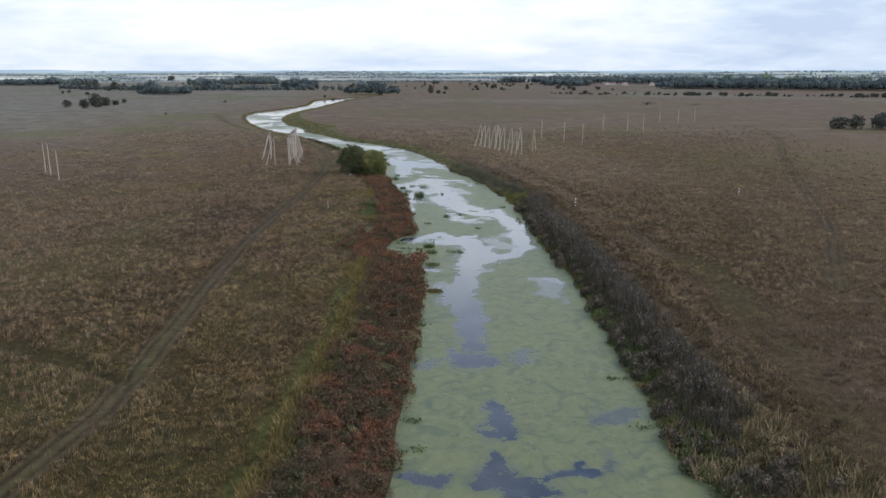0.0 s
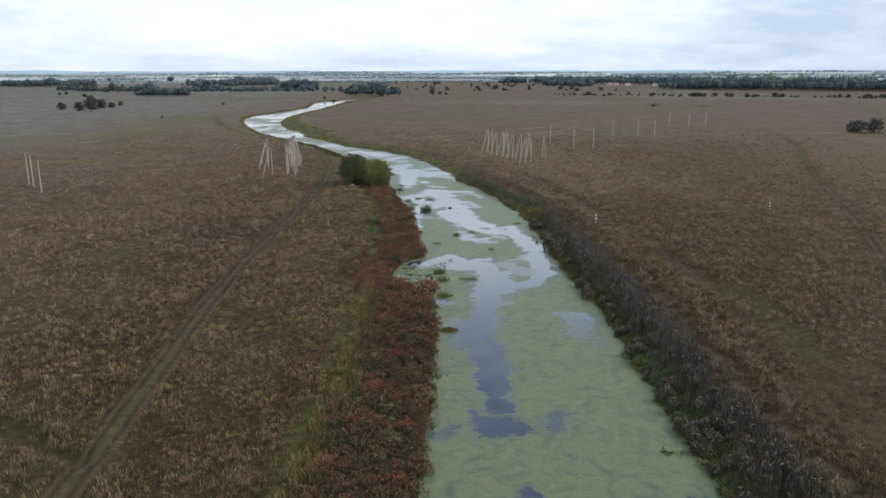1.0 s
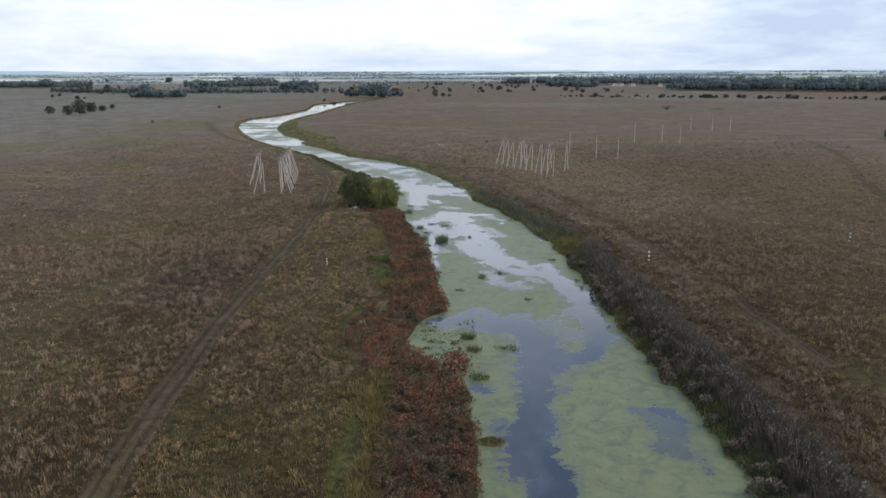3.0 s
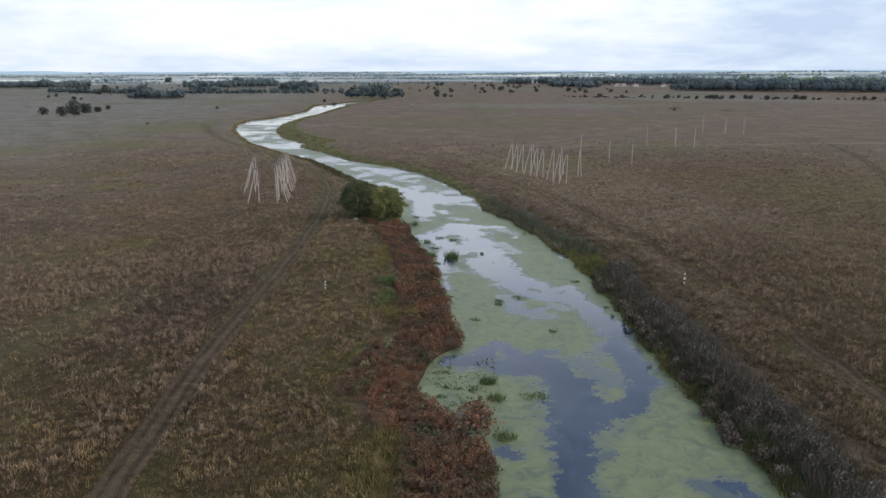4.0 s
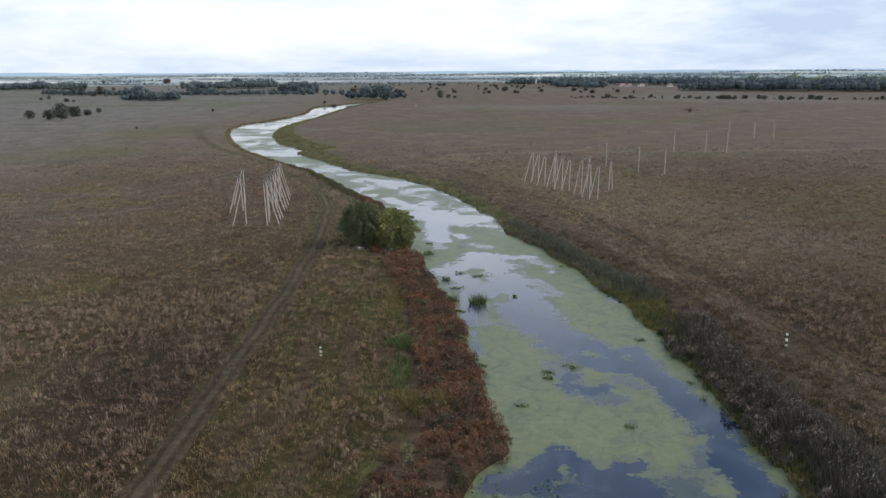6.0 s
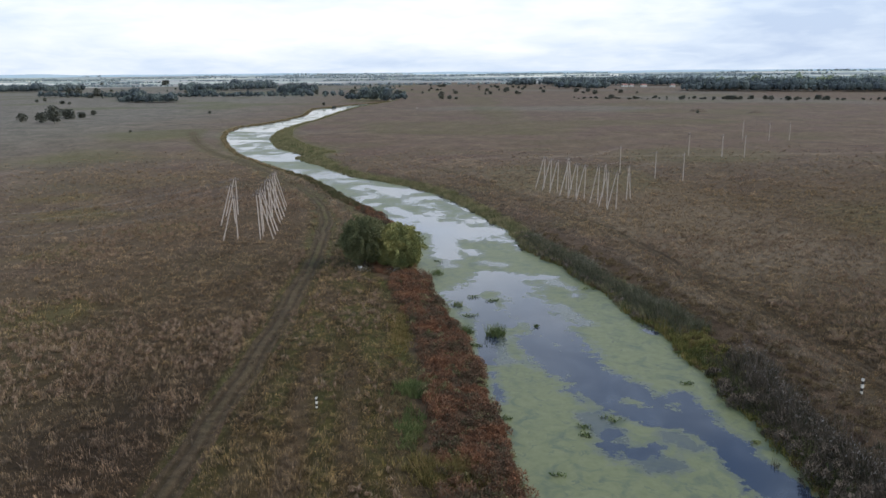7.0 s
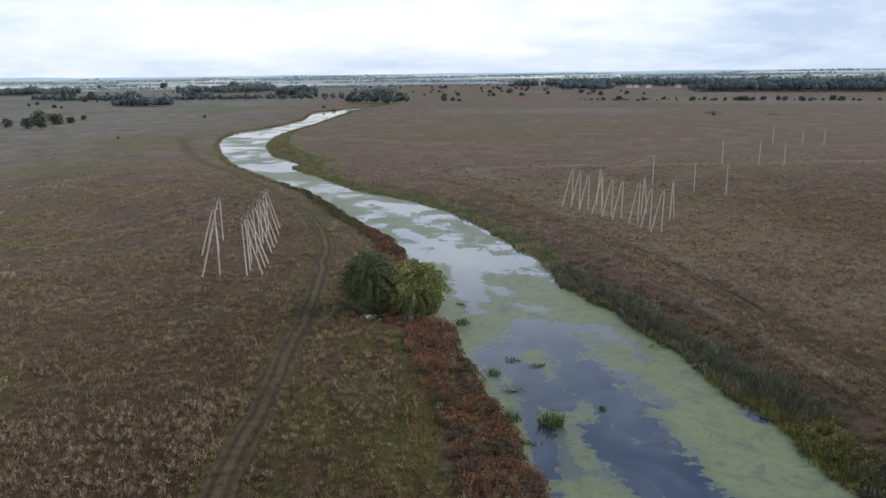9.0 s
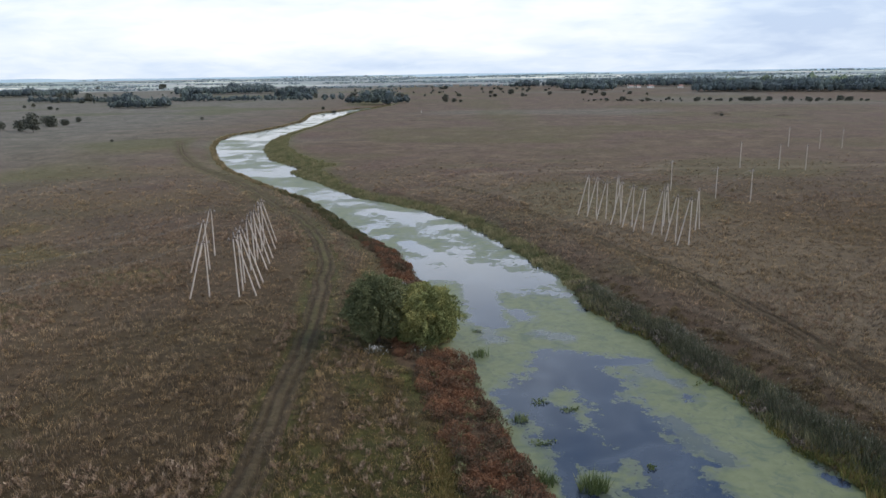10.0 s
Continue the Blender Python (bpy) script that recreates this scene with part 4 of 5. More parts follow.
def shrub_band(name, west_side, y0, y1, count, lo, hi, mat, label, seed, per=112, leaf=0.132, fill=1.0, category="shrubs", rad_=(0.55, 1.0)):
    """Low mounded shrubs in the band along one bank."""
    r = np.random.default_rng(seed)
    line = shore_w if west_side else shore_e
    pick = line[(line[:, 1] > y0) & (line[:, 1] < y1)]
    i = r.integers(0, len(pick), count)
    sgn = -1 if west_side else 1
    width = np.interp(pick[i, 1], GY, (band_w if west_side else band_e)[:, 0]) * fill
    x = pick[i, 0] + sgn * width * (r.random(count) * 1.04 - 0.02) + r.normal(size=count) * 0.2
    y = pick[i, 1] + r.uniform(-2.5, 2.5, count)
    s_ = sample(sd, x, y)
    keep = (s_ > -0.45) & (s_ < width + 1) & (value_noise(x, y, 4.0, seed) > 0.10) & (y > y0 + 16 * r.random(count) ** 2) & (y < y1 - 16 * r.random(count) ** 2)
    x, y = x[keep], y[keep]
    n = len(x)
    rad = r.uniform(*rad_, n)
    h = r.uniform(lo, hi, n) * (0.5 + 1.0 * value_noise(x, y, 3.2, seed + 2))
    z = np.maximum(sample(gz, x, y), -0.05)
    k = np.repeat(np.arange(n), per)
    a, e_ = r.random(n * per) * 2 * math.pi, np.arccos(r.random(n * per) ** 0.8)
    q = 0.68 + 0.36 * r.random(n * per)
    out = np.stack([np.sin(e_) * np.cos(a), np.sin(e_) * np.sin(a), np.cos(e_) + 0.5], -1)
    c = np.stack([x[k] + rad[k] * q * out[:, 0], y[k] + rad[k] * q * out[:, 1], z[k] + h[k] * q * np.cos(e_) * 0.95 + 0.05], -1)
    out /= np.linalg.norm(out, axis=1)[:, None]
    v, f = sprigs(c, np.full(n * per, leaf), r, out)
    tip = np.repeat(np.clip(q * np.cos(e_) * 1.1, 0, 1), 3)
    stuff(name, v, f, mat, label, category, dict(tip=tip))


M_FRINGE = foliage("shore_fringe_leaves", [(0.27, (0.050, 0.060, 0.024)), (0.45, (0.085, 0.088, 0.036)), (0.58, (0.135, 0.112, 0.050)), (0.75, (0.18, 0.12, 0.07))], 0.3, 0.4)
M_DARKRED = foliage("dark_red_shrub_leaves", [(0.27, (0.066, 0.074, 0.028)), (0.38, (0.098, 0.080, 0.046)), (0.49, (0.128, 0.090, 0.056)), (0.60, (0.172, 0.092, 0.054)), (0.70, (0.29, 0.112, 0.054))], 0.3, 0.26)
shrub_band("bank_shrubs", True, 20, 124, 1650, 0.8, 1.5, M_DARKRED, "dark red-brown low shrubs in a dense band along the river", 207)
shrub_band("bank_shrubs", True, 108, 262, 2000, 0.8, 1.5, M_RED, "rust-red low shrubs in a dense band along the river", 201)
shrub_band("bank_shrubs", True, 255, 312, 420, 0.7, 1.2, M_RED, "dark red low shrubs thinning out along the river", 202, 80, 0.18)
shrub_band("bank_sedge", True, 296, 385, 520, 0.6, 1.1, M_FRINGE, "dark green sedge fringe of the shore", 206, 60, 0.2)
shrub_band("bank_sedge", True, 370, 1100, 1700, 0.5, 1.0, M_TALL, "brown sedge fringe of the far shore", 203, 20, 0.4, 0.6)
shrub_band("bank_sedge", True, 45, 260, 420, 0.5, 0.9, M_SEDGE, "green sedge among the red shrubs", 204, 70, 0.16)


def weed_band(name, y0, y1, count, lo, hi, mat, label, seed, fill=1.0, width_=0.16, start=0.0):
    """Tall stalky weeds with pale seed heads on the east bank."""
    r = np.random.default_rng(seed)
    pick = shore_e[(shore_e[:, 1] > y0) & (shore_e[:, 1] < y1)]
    i = r.integers(0, len(pick), count)
    width = np.interp(pick[i, 1], GY, band_e[:, 0]) * fill
    x = pick[i, 0] + width * (start + (1 - start) * r.random(count)) + r.normal(size=count) * 0.3
    y = pick[i, 1] + r.uniform(-2.5, 2.5, count)
    s_ = sample(sd, x, y)
    keep = (s_ > -0.5) & (s_ < width + 1.2) & (y > y0 + 16 * r.random(count) ** 2) & (y < y1 - 16 * r.random(count) ** 2)
    x, y = x[keep], y[keep]
    h = r.uniform(lo, hi, len(x)) * (0.4 + 1.15 * value_noise(x, y, 3.4, seed + 3))
    v, f, k = blades(x, y, np.maximum(sample(gz, x, y), -0.05), h, width_, 0.45, 9, r, 0.5)
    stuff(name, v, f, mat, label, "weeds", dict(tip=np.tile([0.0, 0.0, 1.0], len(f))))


M_DITCH = foliage("ditch_sedge_blades", [(0.25, (0.071, 0.069, 0.020)), (0.42, (0.151, 0.125, 0.039)), (0.58, (0.244, 0.183, 0.066)), (0.78, (0.353, 0.250, 0.117))], 0.3, 0.5)
r_ = np.random.default_rng(310)
pick_ = shore_w[(shore_w[:, 1] > 40) & (shore_w[:, 1] < 128)]
i_ = r_.integers(0, len(pick_), 2300)
ox = pick_[i_, 0] - np.interp(pick_[i_, 1], GY, band_w[:, 0]) - r_.uniform(-0.8, 1.9, 2300)
oy = pick_[i_, 1] + r_.uniform(-2, 2, 2300)
v_, f_, _ = blades(ox, oy, sample(gz, ox, oy), r_.uniform(0.5, 1.1, 2300), 0.10, 0.6, 8, r_, 0.4)
stuff("ditch_sedge", v_, f_, M_DITCH, "tall olive sedge between the red shrubs and the ditch", "sedge")
M_LOW = foliage("low_bank_leaves", [(0.27, (0.075, 0.085, 0.024)), (0.45, (0.140, 0.138, 0.038)), (0.58, (0.225, 0.195, 0.055)), (0.75, (0.26, 0.18, 0.08))], 0.5, 0.4)
M_UMBER = foliage("umber_weed_leaves", [(0.27, (0.076, 0.058, 0.030)), (0.45, (0.122, 0.088, 0.046)), (0.60, (0.175, 0.122, 0.062)), (0.75, (0.25, 0.18, 0.095))], 0.4, 0.3)
M_HEDGE = foliage("bank_bush_leaves", [(0.27, (0.054, 0.058, 0.028)), (0.42, (0.086, 0.078, 0.050)), (0.56, (0.128, 0.104, 0.078)), (0.75, (0.19, 0.145, 0.115))], 0.5, 0.35, 0.8, ((0.060, 0.048, 0.034), (0.280, 0.215, 0.160)))


def reed_bank(y0, y1, count, lo, hi, mat, label, seed, fill=0.85, start=0.04):
    """A ridge of upright reeds and stalks, tallest along its back, with feathery heads."""
    r = np.random.default_rng(seed)
    pick = shore_e[(shore_e[:, 1] > y0) & (shore_e[:, 1] < y1)]
    i = r.integers(0, len(pick), count)
    width = np.interp(pick[i, 1], GY, band_e[:, 0]) * fill * (0.82 + 0.36 * value_noise(pick[i, 0] * 0, pick[i, 1], 7.0, seed + 8))
    u = start + (1 - start) * r.random(count) ** 0.9
    x = pick[i, 0] + width * u + r.normal(size=count) * 0.15
    y = pick[i, 1] + r.uniform(-2.0, 2.0, count)
    keep = (sample(sd, x, y) > -0.3) & (y > y0 + 12 * r.random(count) ** 2) & (y < y1 - 12 * r.random(count) ** 2)
    x, y, u = x[keep], y[keep], u[keep]
    crest = 0.40 + 0.75 * step01(0.0, 0.62, u) - 0.30 * step01(0.85, 1.0, u)
    clump = 0.42 + 0.55 * value_noise(x, y, 2.0, seed + 3) + 0.55 * value_noise(x, y, 6.0, seed + 4)
    h = r.uniform(lo, hi, len(x)) * crest * clump
    v, f, k = blades(x, y, np.maximum(sample(gz, x, y), -0.05), h, 0.085, 0.42, 9, r, 0.42)
    # plumes on some stalks, along the back of the ridge
    c = v.reshape(-1, 3, 3)[:, 2][u[k[::3]] > 0.45 + 0.25 * r.random(len(k) // 3)][::3] - np.array([0, 0, 0.10])
    pv, pf = sprigs(c, np.full(len(c), 0.12), r, np.tile([0.15, -0.1, 1.0], (len(c), 1)), 0.42)
    tipc = np.repeat(np.clip((c[:, 2] - 1.0) / 1.6, 0.15, 1.0), 3)
    v, f = np.vstack([v, pv]), np.vstack([f, pf + len(v)])
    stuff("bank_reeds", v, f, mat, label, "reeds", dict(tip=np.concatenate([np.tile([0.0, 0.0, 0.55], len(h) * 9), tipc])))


M_HEDGEREED = foliage("brown_reed_stalks", [(0.27, (0.048, 0.048, 0.027)), (0.42, (0.078, 0.069, 0.045)), (0.56, (0.112, 0.090, 0.066)), (0.75, (0.165, 0.128, 0.098))], 0.5, 0.45, 0.8, ((0.110, 0.094, 0.080), (0.30, 0.262, 0.230)))
M_GREENFOOT = foliage("green_sedge_blades", [(0.27, (0.040, 0.056, 0.020)), (0.45, (0.072, 0.090, 0.030)), (0.60, (0.115, 0.125, 0.042)), (0.78, (0.18, 0.165, 0.07))], 0.3, 0.45)
M_TEALREED = foliage("grey_green_reed_stalks", [(0.27, (0.060, 0.068, 0.036)), (0.42, (0.094, 0.100, 0.058)), (0.56, (0.135, 0.132, 0.082)), (0.75, (0.20, 0.175, 0.12))], 0.5, 0.45, 0.8, ((0.110, 0.104, 0.078), (0.36, 0.32, 0.26)))
reed_bank(62, 193, 5200, 1.5, 2.3, M_HEDGEREED, "tall grey-brown reeds with pale feathery heads on the river bank", 312, 0.86)
reed_bank(58, 196, 2600, 0.7, 1.3, M_GREENFOOT, "dark green sedge at the foot of the reed bank", 316, 0.34, 0.0)
reed_bank(200, 268, 3200, 1.2, 2.0, M_TEALREED, "tall grey-green reeds on the bank below the track", 314, 0.85)
shrub_band("bank_bushes", False, 50, 192, 300, 1.2, 1.9, M_HEDGE, "dark lumpy bushes between the reeds on the bank", 315, 420, 0.17, 0.72, "bushes", (0.7, 1.3))
weed_band("bank_weeds", 66, 190, 520, 0.8, 1.4, M_BROWN, "grey-brown weeds with pale seed heads on the river bank", 301, 1.1, 0.10, 0.75)
shrub_band("bank_weed_tops", False, 56, 270, 900, 0.4, 0.85, M_UMBER, "rusty brown weeds behind the bank bushes", 302, 80, 0.15, 1.75, "weeds", (0.5, 1.0))
shrub_band("low_bank_plants", False, 184, 212, 190, 0.5, 0.9, M_LOW, "yellow-green low plants on the river bank", 313, 110, 0.14, 0.7, "plants", (0.5, 1.0))
shrub_band("green_bushes", False, 48, 118, 360, 0.6, 1.2, M_REED, "low bright green bushes at the foot of the bank", 311, 70, 0.14, 0.28)
weed_band("bank_grass", 15, 70, 1900, 0.6, 1.3, M_TALL, "rank straw-coloured grass on the river bank", 303, 1.2)
shrub_band("bank_shrubs", False, 20, 92, 560, 0.5, 1.1, M_TALL, "brown weeds among rank grass on the bank", 304, 60, 0.16)
weed_band("bank_sedge", 206, 272, 1200, 0.6, 1.2, M_SEDGE, "dark sedge on the river bank below the track", 305, 0.9)
shrub_band("bank_weeds", False, 206, 270, 260, 0.8, 1.3, M_BROWN, "grey weeds on the river bank below the track", 306, 40, 0.22, 0.8)
for cx_, cy_, rx_, ry_, n_, hh_, m_, lb_ in [(-16.8, 181.5, 2.2, 1.6, 260, 0.9, M_REED, "bright green reeds beside the red shrubs"), (-13.8, 163.5, 2.8, 2.4, 420, 0.9, M_DITCH, "olive sedge clumps in a gap of the red shrubs"),
                                            (-17.5, 172, 1.0, 3.5, 160, 0.7, M_REED, "green sedge beside the red shrubs"), (-17.8, 138, 1.4, 1.6, 130, 0.8, M_REED, "green reeds among the red shrubs"),
                                            (-14.5, 118.5, 1.8, 2.6, 200, 0.8, M_DITCH, "straw-green sedge clumps before the red shrubs"), (-20.2, 203, 1.3, 7.0, 520, 0.55, M_DITCH, "straw-green sedge along the edge of the red shrubs")]:
    rc_ = np.random.default_rng(int(cy_ * 3))
    cx2, cy2 = cx_ + rc_.normal(size=n_) * rx_ * 0.6, cy_ + rc_.normal(size=n_) * ry_ * 0.6
    v_, f_, _ = blades(cx2, cy2, sample(gz, cx2, cy2), rc_.uniform(0.7, 1.3, n_) * hh_, 0.10, 0.6, 9, rc_, 0.3)
    stuff("bank_sedge", v_, f_, m_, lb_, "sedge")
weed_band("bank_sedge", 246, 600, 5200, 0.4, 0.9, M_SEDGE, "green sedge along the inner bend of the river", 307, 0.8, 0.3)
weed_band("bank_sedge", 600, 1080, 2500, 0.6, 1.2, M_SEDGE, "green sedge along the upper river", 308, 0.8, 0.5)
weed_band("shore_sedge", 58, 262, 3000, 0.35, 0.75, M_LOW, "olive green sedge at the foot of the bank", 309, 0.24, 0.18)


def reed_clump(x, y, radius, h, count, label, mat=None):
    r = np.random.default_rng(int(abs(x) * 31 + y * 7))
    a, q = r.random(count) * 6.283, np.sqrt(r.random(count)) * radius
    px, py = q * np.cos(a) * 1.3, q * np.sin(a)
    v, f, _ = blades(px, py, np.zeros(count), np.full(count, h), 0.09, 0.5, 2, r, 0.15)
    ob = sheet("reed_clump", v, f, mat or M_REED)
    ob.location = (x, y, 0.0)
    return tagged(ob, label, "reeds", "reeds in the river")


def weed_patch(x, y, radius, seed):
    """Low emergent plants, a loose ragged patch of upturned leaves."""
    r = np.random.default_rng(seed)
    count = int(30 + radius * 60)
    hubs = r.normal(size=(4, 2)) * radius * np.array([0.75, 0.4])
    c2 = hubs[r.integers(0, 4, count)] + r.normal(size=(count, 2)) * radius * np.array([0.42, 0.24])
    c = np.column_stack([c2, 0.04 + 0.30 * r.random(count) ** 2])
    out = np.column_stack([r.normal(size=(count, 2)) * 0.5, np.full(count, 0.8)])
    v, f = leaves(c, np.full(count, 0.15), r, 0.6, out, 0.4)
    ob = sheet("water_plant_patch", v, f, M_REED)
    ob.location = (x, y, 0.0)
    return tagged(ob, "small green patch of water plants on the duckweed", "water plants", "plant patches in the river", "stuff")


reed_clump(-6.7, 203.2, 1.0, 1.7, 120, "tall green reed clump standing in the river")
reed_clump(-10.9, 204.5, 0.9, 1.1, 90, "green reed clump beside the red bank shrubs")
reed_clump(-15.4, 236.5, 1.0, 1.1, 60, "sparse reed clump near the willows")
reed_clump(-11.9, 217.2, 0.7, 0.9, 50, "small reed clump in open water")
reed_clump(-2.8, 142.0, 0.8, 0.9, 90, "green reed clump off the shore inlet")
reed_clump(-2.2, 137.4, 0.8, 0.8, 80, "green reed clump off the shore inlet")
reed_clump(-1.9, 128.2, 0.9, 0.7, 80, "low reed clump in the duckweed")
reed_clump(-1.4, 112.1, 1.0, 0.32, 330, "dense yellow-olive plant cushion floating on the duckweed", M_DITCH)
for x, y in ((18.1, 146.8), (17.6, 166.5), (15.9, 205.9)):
    reed_clump(x, y, 0.25, 0.7, 8, "thin brown stalks standing in the water", M_BROWN)
for i, (px, py, pr) in enumerate([(-10, 212.4, .8), (-9.2, 221.9, .8), (-14.9, 245.9, .5), (-6, 219.5, .8), (-.5, 206.8, .5), (-4.3, 140, .6), (2.2, 138, .9), (.4, 174.9, .9), (4.6, 176.8, .7),
                                  (-7.2, 176.9, .5), (-10.1, 199.5, .9), (2.3, 138.6, .7), (.8, 173, .6), (-3.4, 67.5, .7), (-3, 61.5, .9), (-2.5, 96, .6), (17.5, 196, .7), (11.5, 226, .6),
                                  (19.6, 78, .8), (20.3, 66, .9), (15.5, 186, .6), (17.8, 171, .5), (7.5, 160, .4), (-3.5, 165, .4), (-8.2, 145, .8), (-7.4, 140.5, .8), (-8.8, 138, .6), (-6, 136, .7)]):
    weed_patch(px, py, pr, 400 + i)
# the wooded spit off the inlet
r_ = np.random.default_rng(55)
iv, if_ = leaves(np.stack([-4.6 + r_.normal(size=900) * 0.8, 132.3 + r_.normal(size=900) * 2.0, 0.1 + 0.9 * r_.random(900)], -1), np.full(900, 0.2), r_, 0.8)
stuff("bank_shrubs", iv, if_, M_RED, "red-brown shrubs on a small spit in the water", "shrubs")



def meadow_weeds(name, regions, mat, label, seed, per=22):
    """Coarse upright weed clumps among the grass."""
    r = np.random.default_rng(seed)
    xs, ys = [], []
    for x0, x1, y0, y1, count in regions:
        x, y = scatter(x0, x1, y0, y1, count, r)
        keep = (value_noise(x, y, 14, seed) > 0.36) & (sample(track, x, y) < 0.1) & (sample(sd, x, y) > 9) & (sample(red, x, y) < 0.2)
        xs.append(x[keep]); ys.append(y[keep])
    x, y = np.concatenate(xs), np.concatenate(ys)
    n = len(x)
    h, rad = r.uniform(0.45, 0.95, n), r.uniform(0.28, 0.55, n)
    z = sample(gz, x, y)
    k = np.repeat(np.arange(n), per)
    a, e_ = r.random(n * per) * 2 * math.pi, np.arccos(r.random(n * per) ** 0.8)
    q = 0.5 + 0.55 * r.random(n * per)
    out = np.stack([np.sin(e_) * np.cos(a), np.sin(e_) * np.sin(a), np.cos(e_) + 0.8], -1)
    c = np.stack([x[k] + rad[k] * q * out[:, 0], y[k] + rad[k] * q * out[:, 1], z[k] + h[k] * q * np.cos(e_) + 0.05], -1)
    out /= np.linalg.norm(out, axis=1)[:, None]
    v, f = sprigs(c, np.full(n * per, 0.24), r, out, 0.17)
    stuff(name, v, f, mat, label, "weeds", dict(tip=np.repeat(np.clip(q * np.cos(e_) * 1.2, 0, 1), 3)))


M_DOCK = foliage("rusty_weed_stalks", [(0.25, (0.12, 0.085, 0.050)), (0.45, (0.195, 0.130, 0.085)), (0.6, (0.26, 0.165, 0.112)), (0.8, (0.30, 0.235, 0.145))], 0.12, 0.4, 0.8, ((0.21, 0.142, 0.094), (0.42, 0.315, 0.225)))
meadow_weeds("meadow_weeds", [(-95, -42, 150, 330, 6500), (-45, -15, 125, 300, 2400), (-80, -42, 45, 150, 700)], M_DOCK, "rusty grey weed clumps standing in the west meadow", 321)
meadow_weeds("meadow_weeds", [(26, 60, 60, 260, 2600), (60, 120, 90, 260, 1600)], M_DOCK, "rusty grey weed clumps standing in the east meadow", 322)

# loose floating leaves in the inlet
r_ = np.random.default_rng(56)
fx, fy = r_.uniform(-10.5, -1.5, 900), r_.uniform(128, 150, 900)
keep = (sample(sd, fx, fy) < -0.2) & (value_noise(fx, fy, 2.0, 57) > 0.5)
fx, fy = fx[keep], fy[keep]
v_, f_ = leaves(np.column_stack([fx, fy, 0.03 + 0.08 * r_.random(len(fx))]), np.full(len(fx), 0.13), r_, 0.35)
stuff("floating_leaves", v_, f_, M_REED, "scattered dark green leaves floating in the inlet", "water plants")

M_PALE = foliage("pale_seed_heads", [(0.3, (0.14, 0.13, 0.09)), (0.5, (0.45, 0.43, 0.40)), (0.7, (0.74, 0.72, 0.68))], 0.9, 0.6)


def pale_clump(x, y, seed):
    r = np.random.default_rng(seed)
    c2 = r.normal(size=(160, 2)) * np.array([0.7, 0.6])
    c = np.column_stack([c2, 0.15 + 0.85 * r.random(160)])
    v, f = sprigs(c, np.full(160, 0.14), r, np.column_stack([c2 * 0.4, np.ones(160)]))
    ob = sheet("seed_head_clump", v, f, M_PALE)
    ob.location = (x, y, height(x, y))
    tagged(ob, "pale white seed heads of a weed clump", "weed", "pale weeds by the willows", "stuff")


pale_clump(-29.6, 235.4, 71)
pale_clump(-27.6, 267.0, 72)
pale_clump(-23.6, 236.5, 73)

# ---- trees ----


def crown_points(blobs, per, r):
    """Places for leaves in and on overlapping uneven lobes."""
    out = []
    for cx, cy, cz, rx, ry, rz in blobs:
        k = int(per * (rx * ry + rx * rz + ry * rz) / 3)
        d = r.normal(size=(k, 3))
        d /= np.linalg.norm(d, axis=1)[:, None]
        q = 0.72 + 0.36 * r.random(k)
        out.append(np.array([cx, cy, cz]) + d * q[:, None] * np.array([rx, ry, rz]))
    return np.vstack(out)


